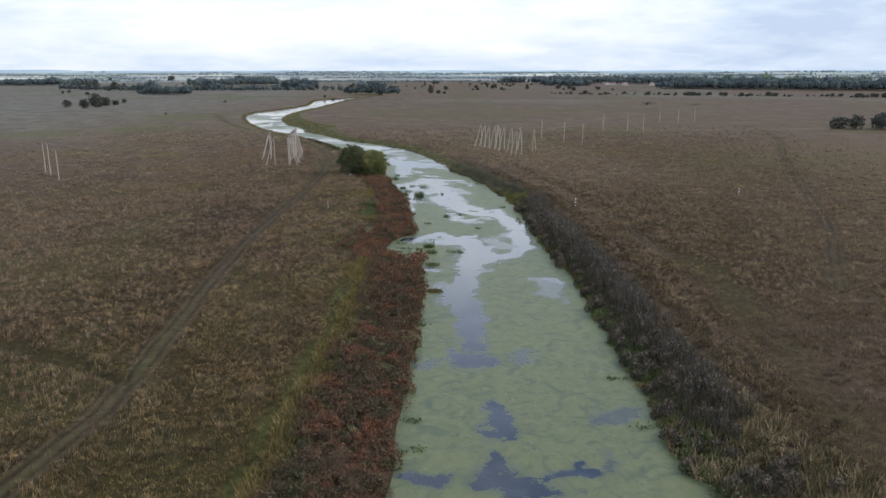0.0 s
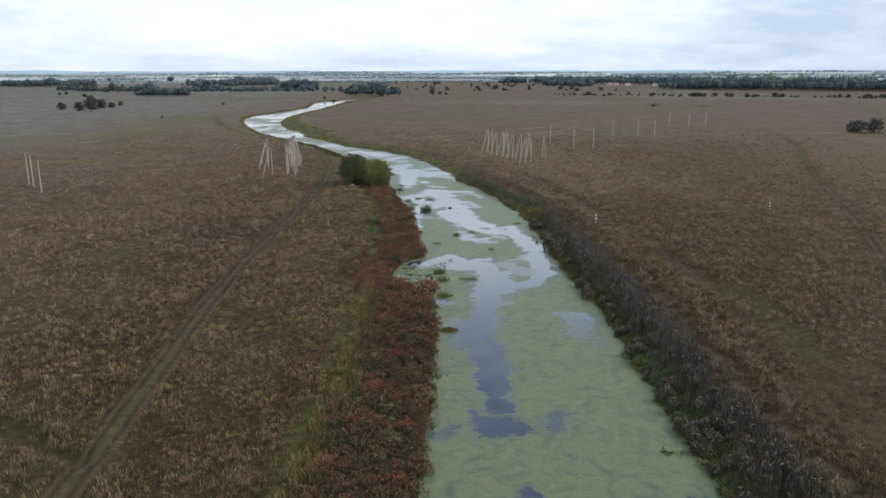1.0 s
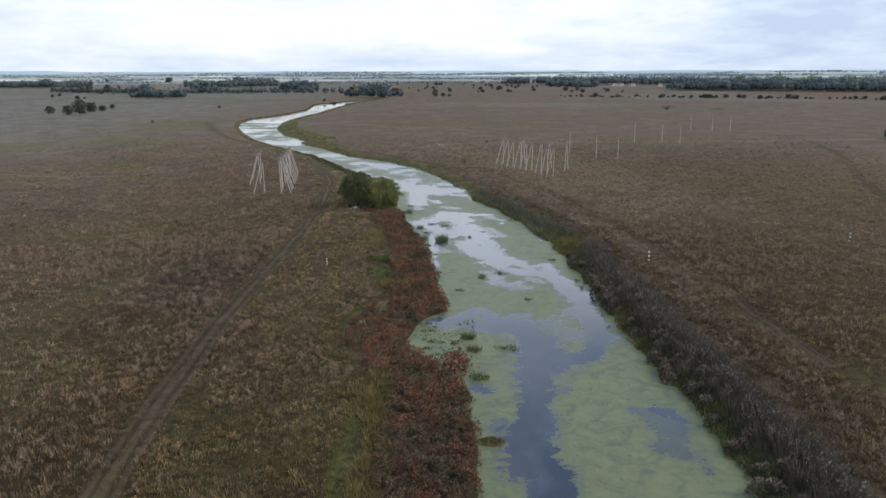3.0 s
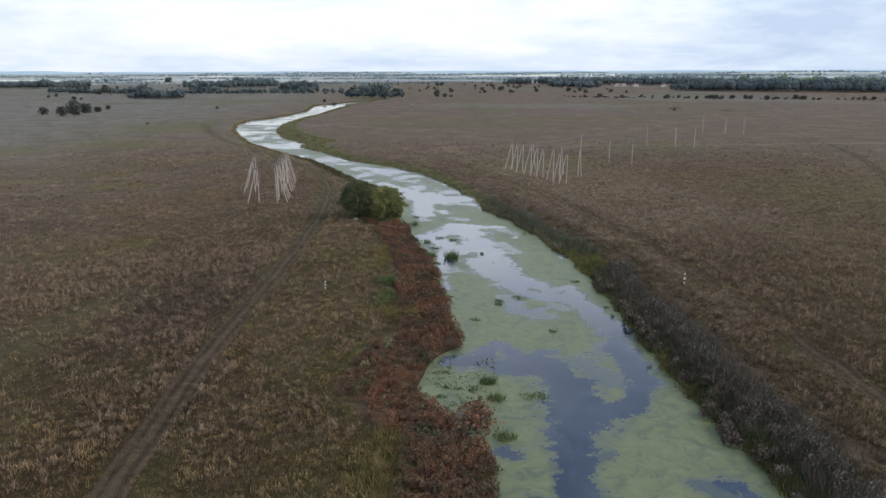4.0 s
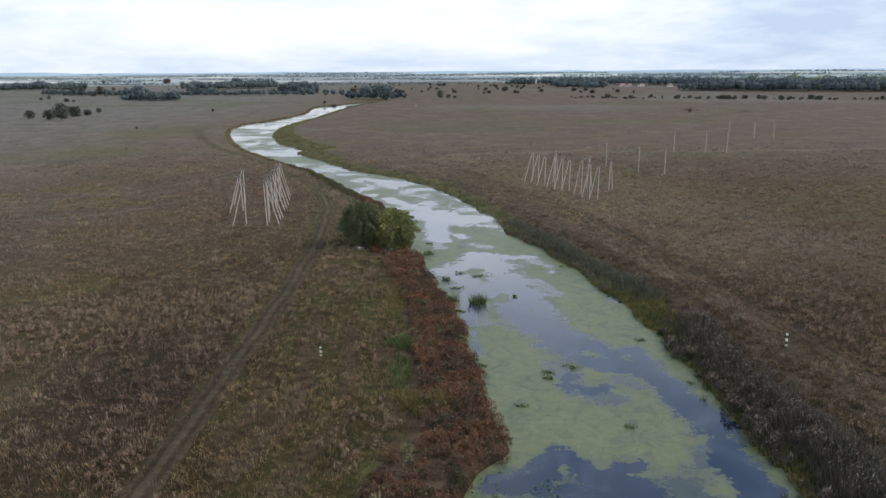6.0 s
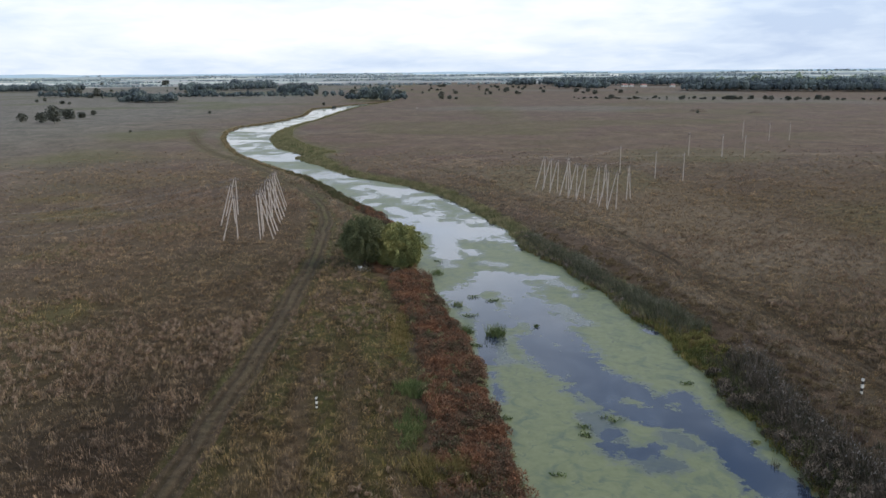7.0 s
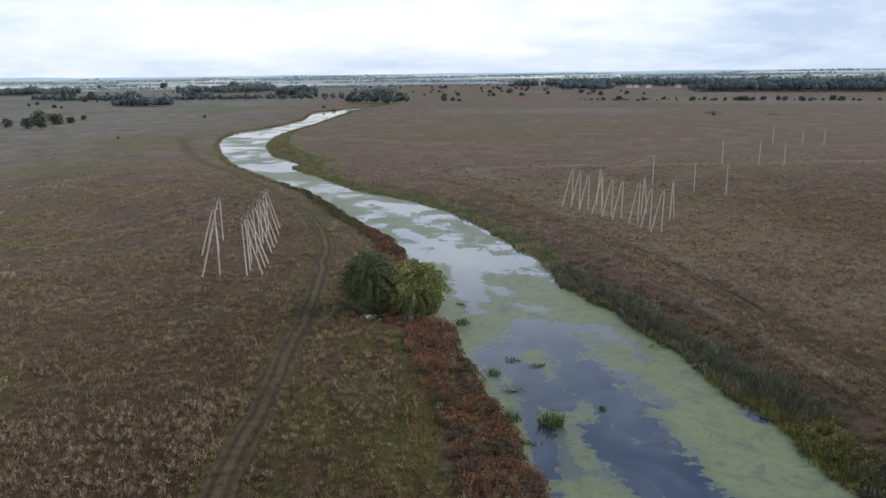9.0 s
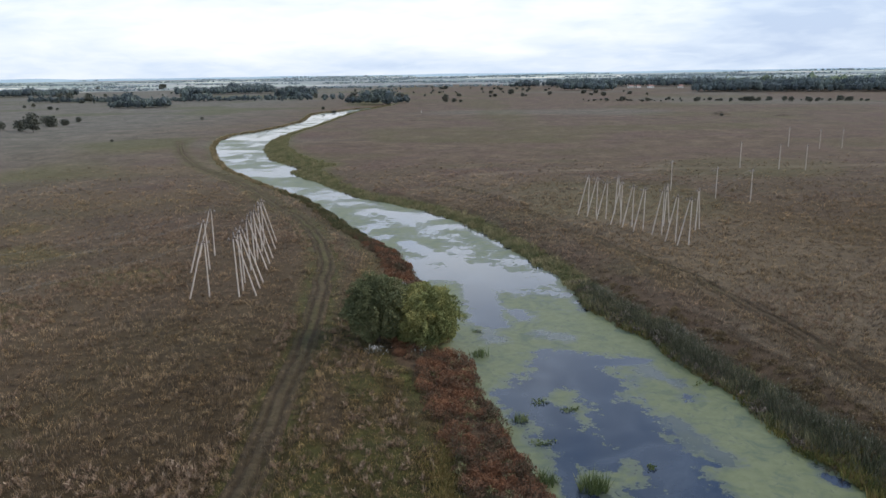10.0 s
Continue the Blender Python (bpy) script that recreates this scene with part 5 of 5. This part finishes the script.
def tree(name, at, w, h, mat, label, category, seed, group="", per=42, leaf=0.30, lobes=16, stem=0.25, fine=False):
    r = np.random.default_rng(seed)
    root = thing(name, at, label, category, group)
    bm = bmesh.new()
    beam(bm, (0, 0, -0.3), (0.1, 0, h * 0.4), stem, stem * 0.6)
    blobs, limbs = [], []
    for i in range(lobes):
        a = 2.39996 * i + 0.5 * r.random()
        if fine:   # lobes over a rounded, uneven dome
            u = -0.68 + 1.62 * (i + 0.5) / lobes
            ring = math.sqrt(max(0.0, 1 - min(1.0, abs(u)) ** 2)) ** 1.1
            s = w * (0.055 + 0.125 * r.random() ** 1.3)
            reach_ = (w * 0.5 - s * 0.75) * ring * (0.62 + 0.50 * r.random())
            c = (reach_ * math.cos(a), reach_ * math.sin(a), h * (0.47 + 0.37 * u) * (0.94 + 0.1 * r.random()))
        else:
            t_ = i / (lobes - 1)
            reach_ = w * 0.5 * (0.70 * math.sin(math.pi * (0.22 + 0.66 * t_)) + 0.14 * r.random()) * (0.35 + 0.65 * r.random() ** 0.4)
            c = (reach_ * math.cos(a), reach_ * math.sin(a), h * (0.18 + 0.62 * t_))
            s = w * (0.15 + 0.10 * r.random())
        blobs.append((*c, s, s, s * (1.2 if fine else 0.9)))
        limbs.append(((0.05, 0, h * 0.12 + 0.2 * h * i / lobes), c))
    trunk = part("trunk", bm, M_BARK, root)
    for a_, b_ in limbs[::3]:
        part("limb", beam(bmesh.new(), a_, b_, stem * 0.4, stem * 0.12, 5), M_BARK, trunk)
    c = crown_points(blobs, per, r)
    c[:, 2] = np.clip(c[:, 2], 0.15, h * 1.02)
    if fine:   # loose sprays that break the outline, their tips hanging
        sprays = []
        for _ in range(130):
            d = r.normal(size=3)
            d[2] = abs(d[2]) * 0.9 - 0.2
            d /= np.linalg.norm(d)
            a_ = np.array([d[0] * w * 0.44, d[1] * w * 0.44, h * (0.50 + 0.44 * d[2])])
            t_ = r.random(70)[:, None]
            ln = 0.7 + 1.1 * r.random()
            sprays.append(a_ + d * ln * t_ + np.array([0, 0, -0.55 * ln]) * t_ ** 2 + r.normal(size=(70, 3)) * 0.17)
        c = np.vstack([c] + sprays)
        c[:, 2] = np.maximum(c[:, 2], 0.15)
        way = c - np.array([0, 0, h * 0.35])
        way /= np.linalg.norm(way, axis=1)[:, None] + 1e-9
        way[:, 2] += 0.25
        v, f = leaves(c, np.full(len(c), leaf), r, 0.9, way * 0.5, 0.45)
    else:
        v, f = leaves(c, np.full(len(c), leaf), r, 0.7)
    sheet("crown", v, f, mat, parent=root)
    return root


tree("willow", (-29.4, 239.8, height(-29.4, 239.8)), 8.6, 9.9, M_WILLOW2, "bushy dark grey-green willow on the river bank", "tree", 1, "", 820, 0.15, 58, 0.3, True)
tree("willow", (-22.9, 240.2, height(-22.9, 240.2)), 9.5, 8.8, M_WILLOW, "bushy green willow with yellowing leaves overhanging the water", "tree", 5, "", 820, 0.15, 58, 0.3, True)

# scattered bushes: a few kinds, copied about
proto = [tree("bush", (-306.4, 662.2, height(-306.4, 662.2)), 11.0, 15.0, M_BUSH, "tall grey-green tree standing in the meadow", "tree", 11, "meadow bushes", 9, 0.9, 18),
         tree("bush", (-323.6, 676.4, height(-323.6, 676.4)), 9.0, 8.2, M_BUSH, "rounded dark bush standing in the meadow", "bush", 12, "meadow bushes", 10, 0.8, 14),
         tree("bush", (-325.3, 721.1, height(-325.3, 721.1)), 12.0, 8.4, M_BUSH, "broad dark bush standing in the meadow", "bush", 13, "meadow bushes", 9, 0.85, 16)]


def bush(kind, x, y, s, turn):
    ob = copy_thing(proto[kind], Matrix.Translation((x, y, height(x, y))) @ Matrix.Rotation(turn, 4, "Z") @ Matrix.Scale(s, 4))
    return ob


for kind, x, y, s in [(1, -343.6, 685.6, .85), (2, -320.4, 734.3, .6), (1, -328.4, 773.8, .58), (2, 228, 430, .8), (1, 237, 427, 1.0), (0, 246, 418, .72), (2, 257, 421, 1.0), (1, 251, 430, 1.0), (1, -228.4, 788, .32),
                      (0, -630, 1342, 1.1), (0, -613.6, 1337, 1.15), (0, -564.5, 1296, 1.1), (1, -700, 1656, .8), (2, -920, 2560, 2.0), (1, -1090, 2480, 1.4), (1, -560.5, 1110.6, .5), (1, -569.8, 1149, .6), (2, -493, 1044, .5), (1, -474, 1024, .4),
                      (1, -148.3, 942.6, .42), (2, -133.5, 913, .4), (0, -17.5, 1082, .8), (1, -6.5, 1098, .7), (2, 2, 1104, .4), (1, -212, 572, .2), (1, 199, 732, .30), (1, -157, 1285, 1.3), (2, -86, 1279, 1.0)]:
    bush(kind, x, y, s, x * 0.7)
rb = np.random.default_rng(77)
for i in range(125):   # the ragged line of bushes before the east wood
    t_ = rb.random()
    x, y = 165 + 440 * t_ + rb.normal() * 5, 1085 - 165 * t_ + rb.normal() * 14
    bush(int(rb.integers(1, 3)), x, y, 0.20 + 0.50 * rb.random() ** 2, rb.random() * 6)
for i in range(46):   # loose bushes on the rough pasture
    x, y = rb.uniform(-30, 330), rb.uniform(1250, 2000)
    bush(int(rb.integers(1, 3)), x, y, 0.35 + 0.65 * rb.random() ** 2, rb.random() * 6)
for i in range(40):
    x, y = rb.uniform(-700, -20), rb.uniform(1150, 2100)
    bush(int(rb.integers(0, 3)), x, y, 0.3 + 0.5 * rb.random() ** 1.5, rb.random() * 6)


def ball_mesh(cuts):
    bm = bmesh.new()
    bmesh.ops.create_icosphere(bm, subdivisions=cuts, radius=1.0)
    out = np.array([v.co[:] for v in bm.verts]), np.array([[v.index for v in f.verts] for f in bm.faces])
    bm.free()
    return out


BALL_FAR = ball_mesh(1)


def wood(name, a, b, depth, h, count, label, seed, mat=None, per=60, leaf=1.25, slim=0.42):
    """A stand of trees between two places of the plan: uneven crowns, each a heart painted dark as inner shade in a
    coat of leaf clumps.
    """
    r = np.random.default_rng(seed)
    t_ = r.random(count)
    a, b = np.array(a, float), np.array(b, float)
    nrm = np.array([-(b - a)[1], (b - a)[0]]); nrm /= np.linalg.norm(nrm) + 1e-9
    if nrm[1] < 0:
        nrm = -nrm
    p = a + (b - a) * t_[:, None] + nrm * (r.random(count) * depth)[:, None]
    hh = h * (0.50 + 0.42 * r.random(count) + 0.25 * (r.random(count) > 0.9)) * (0.78 + 0.5 * value_noise(p[:, 0], p[:, 1], 30, seed))
    z = sample(gz, p[:, 0], p[:, 1])
    rad = hh * (slim - 0.10 + 0.18 * r.random(count))
    tone = np.clip(0.5 + 0.24 * r.normal(size=count), 0, 1)
    ball, tris = BALL_FAR
    nb = len(ball)
    lump = 0.72 * (1 + 0.16 * r.normal(size=(count, nb)).clip(-1.3, 1.3))
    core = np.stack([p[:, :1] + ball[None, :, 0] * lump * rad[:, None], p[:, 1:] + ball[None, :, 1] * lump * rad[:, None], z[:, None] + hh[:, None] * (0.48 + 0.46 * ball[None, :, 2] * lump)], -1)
    # lobes on each crown, clumps of leaves on each lobe
    k = np.repeat(np.arange(count), per)
    lobe = r.normal(size=(count, 7, 3)); lobe[..., 2] = np.abs(lobe[..., 2]) * 0.9 - 0.25
    lobe /= np.linalg.norm(lobe, axis=2)[..., None]
    d = lobe[k, r.integers(0, 7, count * per)] * (0.62 + 0.12 * r.random(count * per))[:, None]
    e_ = r.normal(size=(count * per, 3)); e_ /= np.linalg.norm(e_, axis=1)[:, None]
    d = d + e_ * (0.40 + 0.08 * r.random(count * per))[:, None]
    c = np.stack([p[k, 0] + d[:, 0] * rad[k], p[k, 1] + d[:, 1] * rad[k], np.maximum(z[k] + hh[k] * (0.5 + 0.48 * d[:, 2]), z[k] + 0.4)], -1)
    v, f = leaves(c, np.maximum(leaf, rad[k] * 0.13), r, 0.9)
    n0 = count * nb
    t3 = (tris[None] + (np.arange(count) * nb)[:, None, None]).reshape(-1, 3)
    v = np.vstack([core.reshape(-1, 3), v])
    f = np.vstack([t3, f[:, [0, 1, 2]] + n0, f[:, [0, 2, 3]] + n0])
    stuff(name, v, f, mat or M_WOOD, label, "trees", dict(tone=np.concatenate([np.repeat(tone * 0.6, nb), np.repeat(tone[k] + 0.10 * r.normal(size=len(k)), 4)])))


wood("thicket", (-430, 1060), (-362, 1057), 28, 12.5, 110, "dense dark thicket in the meadow", 501)
wood("grove", (-507, 1232), (-476, 1223), 30, 16, 26, "dark trees behind the meadow thicket", 515)
wood("grove", (-582, 1690), (-469, 1685), 70, 21, 90, "dark grove beyond the meadow", 502)
wood("grove", (-491, 1740), (-390, 1742), 70, 23, 110, "dark grove beyond the meadow", 503)
wood("grove", (-427, 1327), (-392, 1342), 30, 15, 34, "dark trees in the hedgerow", 516, None, 110)
wood("grove", (-303, 1397), (-248, 1377), 45, 21.5, 70, "tall dark grove near the river", 504, None, 150)
wood("grove", (-115, 1062), (-86, 1066), 16, 22.5, 30, "tall dark grove at the river bend", 505, None, 190)
wood("grove", (-145, 1102), (-122, 1095), 16, 13, 16, "low dark trees beside the river grove", 517)
wood("grove", (-86, 1103), (-67, 1097), 14, 12, 12, "low dark trees beside the river grove", 518)
wood("grove", (-1060, 1750), (-829, 1708), 80, 19, 210, "dark grove beyond the meadow", 506)
wood("hedgerow", (-682, 1334), (-520, 1284), 22, 9, 90, "hedgerow of low bushes across the meadow", 508)
wood("hedgerow", (-444, 1282), (-313, 1263), 20, 8.5, 70, "hedgerow of low bushes across the meadow", 507)
wood("hedgerow", (-313, 1262), (-160, 1215), 16, 11, 30, "row of rounded bushes along the meadow", 519)
wood("wood", (170, 1984), (222, 2026), 40, 19, 45, "edge of a dark wood", 509)
wood("wood", (211, 1646), (280, 1562), 40, 20, 70, "edge of a dark wood", 510)
wood("wood", (205, 2040), (540, 1818), 150, 22, 430, "long dark wood with houses before it", 511, slim=0.36)
wood("wood", (388, 1386), (547, 1312), 200, 23, 400, "long dark wood beyond the meadow", 512, slim=0.34)
wood("wood", (547, 1312), (790, 1195), 200, 23, 560, "long dark wood beyond the meadow", 513, slim=0.34)
wood("wood", (500, 1540), (800, 1400), 120, 27, 160, "taller trees in a sunlit colour at the back of the wood", 514, M_LITWOOD)
rf = np.random.default_rng(88)
for i in range(58):
    y = 2150 + 2450 * rf.random() ** 1.2
    x = rf.uniform(-0.72, 0.72) * y
    ln = rf.uniform(60, 420)
    wood("tree_belt", (x - ln, y), (x + ln, y + rf.uniform(-60, 60)), 90, rf.uniform(6, 11), int(ln * 0.42) + 14, "distant belt of trees between fields", 600 + i, M_HAZEWOOD, 7, 2.6, 0.70)

# backdrop ridge; its blue is distance haze painted as surface colour
M_HAZEHILL = surface("hazed_distant_hills", (0.34, 0.46, 0.53), (0.44, 0.54, 0.58), 0.002, 0.95)
ang = np.linspace(-0.80, 0.80, 161)
rise = 32 + 9 * value_noise(ang * 300, ang * 0, 40, 91) + 6 * value_noise(ang * 300, ang * 0, 12, 92)
hv, hf = [], []
for j_, (rr_, up_) in enumerate([(4600, -6), (4680, 0.75), (4740, 1.0), (4800, 0.0)]):
    hv.append(np.stack([np.sin(ang) * rr_, np.cos(ang) * rr_, rise * up_ if j_ else np.full(len(ang), 5.0)], -1))
hv = np.vstack(hv)
for j_ in range(3):
    hf += [(j_ * 161 + i, j_ * 161 + i + 1, (j_ + 1) * 161 + i + 1, (j_ + 1) * 161 + i) for i in range(160)]
tagged(sheet("backdrop", hv, hf, M_HAZEHILL, smooth=True), "low haze-blue hills along the horizon", "hills", kind="structure")

# ---- far houses ----


def house(x, y, w, d, h, turn, label):
    root = thing("house", (x, y, height(x, y)), label, "house", "village houses", turn)
    part("wall", box(bmesh.new(), (0, 0, h / 2 - 0.2), (w, d, h + 0.4)), M_WALL, root)
    bm = bmesh.new()
    e_ = [bm.verts.new(p) for p in ((-w / 2 - .4, -d / 2 - .4, h), (w / 2 + .4, -d / 2 - .4, h), (w / 2 + .4, d / 2 + .4, h), (-w / 2 - .4, d / 2 + .4, h), (-w / 2 - .4, 0, h + d * .45), (w / 2 + .4, 0, h + d * .45))]
    for fc in ((0, 1, 5, 4), (2, 3, 4, 5), (0, 4, 3), (1, 2, 5), (3, 2, 1, 0)):
        bm.faces.new([e_[i] for i in fc])
    part("roof", bm, M_ROOF, root)
    for i in (-1, 0, 1):
        part("window", box(bmesh.new(), (i * w * .28, -d / 2 - 0.03, h * .5), (1.2, .12, 1.4)), M_PANE, root)


for x, y, w in ((392, 1800, 12), (405, 1790, 9), (428, 1775, 12), (480, 1735, 9)):
    house(x, y, w, 7, 3.4, 20, "small white village house before the wood")

# ---- power line supports ----


def insulators(parent, z, xs, y=0.0):
    for x in xs:
        bm = bmesh.new()
        beam(bm, (x, y, z), (x, y, z + 0.20), 0.035, 0.035, 6)
        beam(bm, (x, y, z + 0.12), (x, y, z + 0.28), 0.19, 0.12, 8)
        beam(bm, (x, y, z + 0.28), (x, y, z + 0.48), 0.15, 0.06, 8)
        part("insulator", bm, M_GLASS, parent, "pale porcelain insulator")


def pole(x, y, h, turn):
    root = thing("utility_pole", (x, y, height(x, y)), "slender weathered concrete utility pole standing in the meadow", "utility pole", "single poles", turn)
    shaft = part("pole", beam(bmesh.new(), (0, 0, -0.4), (0, 0, h), 0.15, 0.10), M_CONCRETE, root)
    arm = part("crossarm", box(bmesh.new(), (0, 0.15, h - 0.35), (1.5, 0.09, 0.09), 0.01), M_STEEL, root, "rusty steel crossarm")
    insulators(arm, h - 0.31, (-0.68, 0.68), 0.15)
    insulators(shaft, h, (0,))


def a_frame(ax, ay, bx, by, h, lean, label, group):
    """Two concrete legs meeting under a steel head."""
    cx, cy = (ax + bx) / 2, (ay + by) / 2
    half = math.hypot(bx - ax, by - ay) / 2
    root = thing("a_frame_pole", (cx, cy, height(cx, cy)), label, "utility pole", group, math.degrees(math.atan2(by - ay, bx - ax)))
    top = lean * half
    for s in (-1, 1):
        part("leg", beam(bmesh.new(), (s * half, 0, -0.4), (top + s * 0.18, 0, h - 0.1), 0.145, 0.095), M_CONCRETE, root)
    arm = part("crossarm", box(bmesh.new(), (top, 0.19, h - 0.6), (1.9, 0.10, 0.10), 0.01), M_STEEL, root, "rusty steel crossarm")
    plate = part("head_plate", box(bmesh.new(), (top, 0, h - 0.25), (0.62, 0.24, 0.20), 0.02), M_STEEL, root, "rusty steel head plate")
    insulators(arm, h - 0.55, (top - 0.85, top + 0.85), 0.19)
    insulators(plate, h - 0.15, (top,))


for ax, ay, bx, by, h, lean in [(-70.0, 287.9, -67.2, 289.5, 9.6, 0.9), (-68.0, 276.7, -64.9, 278.7, 9.5, 0.75), (-62.3, 259.2, -59.3, 260.4, 9.6, 0.85)]:
    a_frame(ax, ay, bx, by, h, lean, "concrete A-frame power pole in the west meadow", "west A-frames")
for ax, ay, bx, by, h in [(-54.2, 259.8, -51.5, 260.7, 10.3), (-54.7, 264.1, -51.8, 264.7, 10.2), (-55.5, 268.4, -52.2, 268.6, 10.0), (-56.6, 277.0, -53.5, 277.2, 9.8),
                          (-56.8, 281.2, -54.0, 281.5, 10.0), (-57.3, 285.3, -54.5, 286.5, 10.0), (-58.1, 292.1, -55.8, 294.5, 10.1), (-59.1, 298.4, -56.9, 301.0, 9.8)]:
    a_frame(ax, ay, bx, by, h, -1.05, "concrete A-frame power pole leaning one leg towards the river", "west A-frames")
for ax, ay, bx, by, h in [(14.1, 328.9, 17.0, 330.3, 9.8), (15.8, 325.7, 18.5, 327.0, 9.6), (17.6, 322.6, 20.1, 323.1, 9.5), (19.5, 315.4, 22.4, 317.3, 10.2), (21.4, 311.9, 23.9, 312.4, 10.0),
                          (22.9, 307.4, 25.5, 308.5, 9.9), (26.1, 303.6, 28.1, 302.8, 10.4), (27.2, 297.2, 29.4, 297.0, 10.1), (28.6, 293.3, 31.0, 293.2, 10.0)]:
    a_frame(ax, ay, bx, by, h, 1.0, "concrete A-frame power pole leaning one leg towards the river", "east A-frames")
for ax, ay, bx, by, h in [(37.2, 307.7, 38.8, 309.5, 9.6), (23.6, 329.0, 25.6, 330.2, 9.9), (31.8, 314.0, 33.9, 316.5, 9.7)]:
    a_frame(ax, ay, bx, by, h, -0.3, "concrete A-frame power pole behind the river row", "east A-frames")
for x, y, h in [(64.7, 344.5, 8.6), (57.0, 349.9, 8.6), (89.0, 414.2, 9.2), (101.3, 409.5, 8.9), (109.0, 405.5, 8.7), (142.9, 493.4, 8.6), (162.4, 482.4, 8.4), (151.6, 481.3, 8.4),
                (48.2, 363.0, 8.9), (-130.3, 241.0, 9.4), (-124.5, 233.0, 9.4), (-116.2, 221.8, 9.2)]:
    pole(x, y, h, 35)

# ---- cables between the east frames and the first single poles ----


def cable(a, b, sag, thick):
    a, b = np.array(a), np.array(b)
    bm = bmesh.new()
    pts = [a + (b - a) * u - np.array([0, 0, 4 * sag * u * (1 - u)]) for u in np.linspace(0, 1, 13)]
    for p_, q_ in zip(pts[:-1], pts[1:]):
        beam(bm, tuple(p_), tuple(q_), thick, thick, 5)
    me = bpy.data.meshes.new("power_cable")
    bm.to_mesh(me)
    bm.free()
    me.materials.append(M_WIRE)
    tagged(new("power_cable", me), "thin sagging power cable between two poles", "cable", "power cables")


for (ax, ay, ah), (bx, by, bh) in (((38.0, 308.6, 9.4), (64.7, 344.5, 8.75)), ((32.8, 315.2, 9.5), (57.0, 349.9, 8.75)), ((24.6, 329.6, 9.7), (48.2, 363.0, 9.0))):
    for off in (-0.6, 0.6):
        cable((ax + off, ay - off * 0.7, height(ax, ay) + ah), (bx + off * 0.8, by - off * 0.6, height(bx, by) + bh), 0.6, 0.012)

# ---- cables from the west frames to the single poles ----
for (ax, ay, ah), (bx, by, bh) in (((-67.3, 289.3, 9.5), (-130.3, 241.0, 9.6)), ((-65.3, 278.4, 9.4), (-124.5, 233.0, 9.6)), ((-59.6, 260.2, 9.5), (-116.2, 221.8, 9.4))):
    for off in (-0.6, 0.6):
        cable((ax + off, ay, height(ax, ay) + ah), (bx + off * 0.6, by - off * 0.5, height(bx, by) + bh), 3.4, 0.011)

# ---- earth heaps ----
for hx, hy, hw, hh in ((208.2, 759.4, 9, 2.2), (244.1, 725.7, 8, 1.6)):
    r_ = np.random.default_rng(int(hx))
    ua, ub = np.meshgrid(np.linspace(-1, 1, 15), np.linspace(-1, 1, 13))
    dome_z = np.maximum(0, 1 - ua ** 2 - ub ** 2) ** 0.8 * hh * (0.75 + 0.5 * r_.random(ua.shape)) - 0.25
    ids = np.arange(ua.size).reshape(ua.shape)
    heap = sheet("earth_heap", np.stack([ua * hw, ub * hw * 0.6, dome_z], -1).reshape(-1, 3), np.stack([ids[:-1, :-1], ids[:-1, 1:], ids[1:, 1:], ids[1:, :-1]], -1).reshape(-1, 4), M_SOIL)
    heap.location = (hx, hy, height(hx, hy))
    tagged(heap, "low overgrown heap of dark earth in the meadow", "earth heap", "earth heaps")

# ---- banded marker posts ----


def marker(x, y, h, label):
    root = thing("marker_post", (x, y, height(x, y)), label, "marker post", "banded marker posts", 10)
    post = part("post", box(bmesh.new(), (0, 0, h / 2 - 0.2), (0.20, 0.20, h + 0.4), 0.02), M_BLACK, root)
    for k, hk in ((0.10, 0.16), (0.50, 0.24), (0.90, 0.18)):
        part("band", box(bmesh.new(), (0, 0, h * k), (0.23, 0.23, h * hk), 0.015), M_WHITE, post, "white painted band")


marker(-27.9, 176.3, 1.3, "short white and black banded marker post in grass")
marker(32.6, 179.1, 1.9, "white and black banded marker post beside the track")
marker(-41.0, 852.0, 2.3, "tall pale banded marker post far off in the meadow")
marker(78.7, 194.3, 1.9, "white and black banded marker post in the meadow")
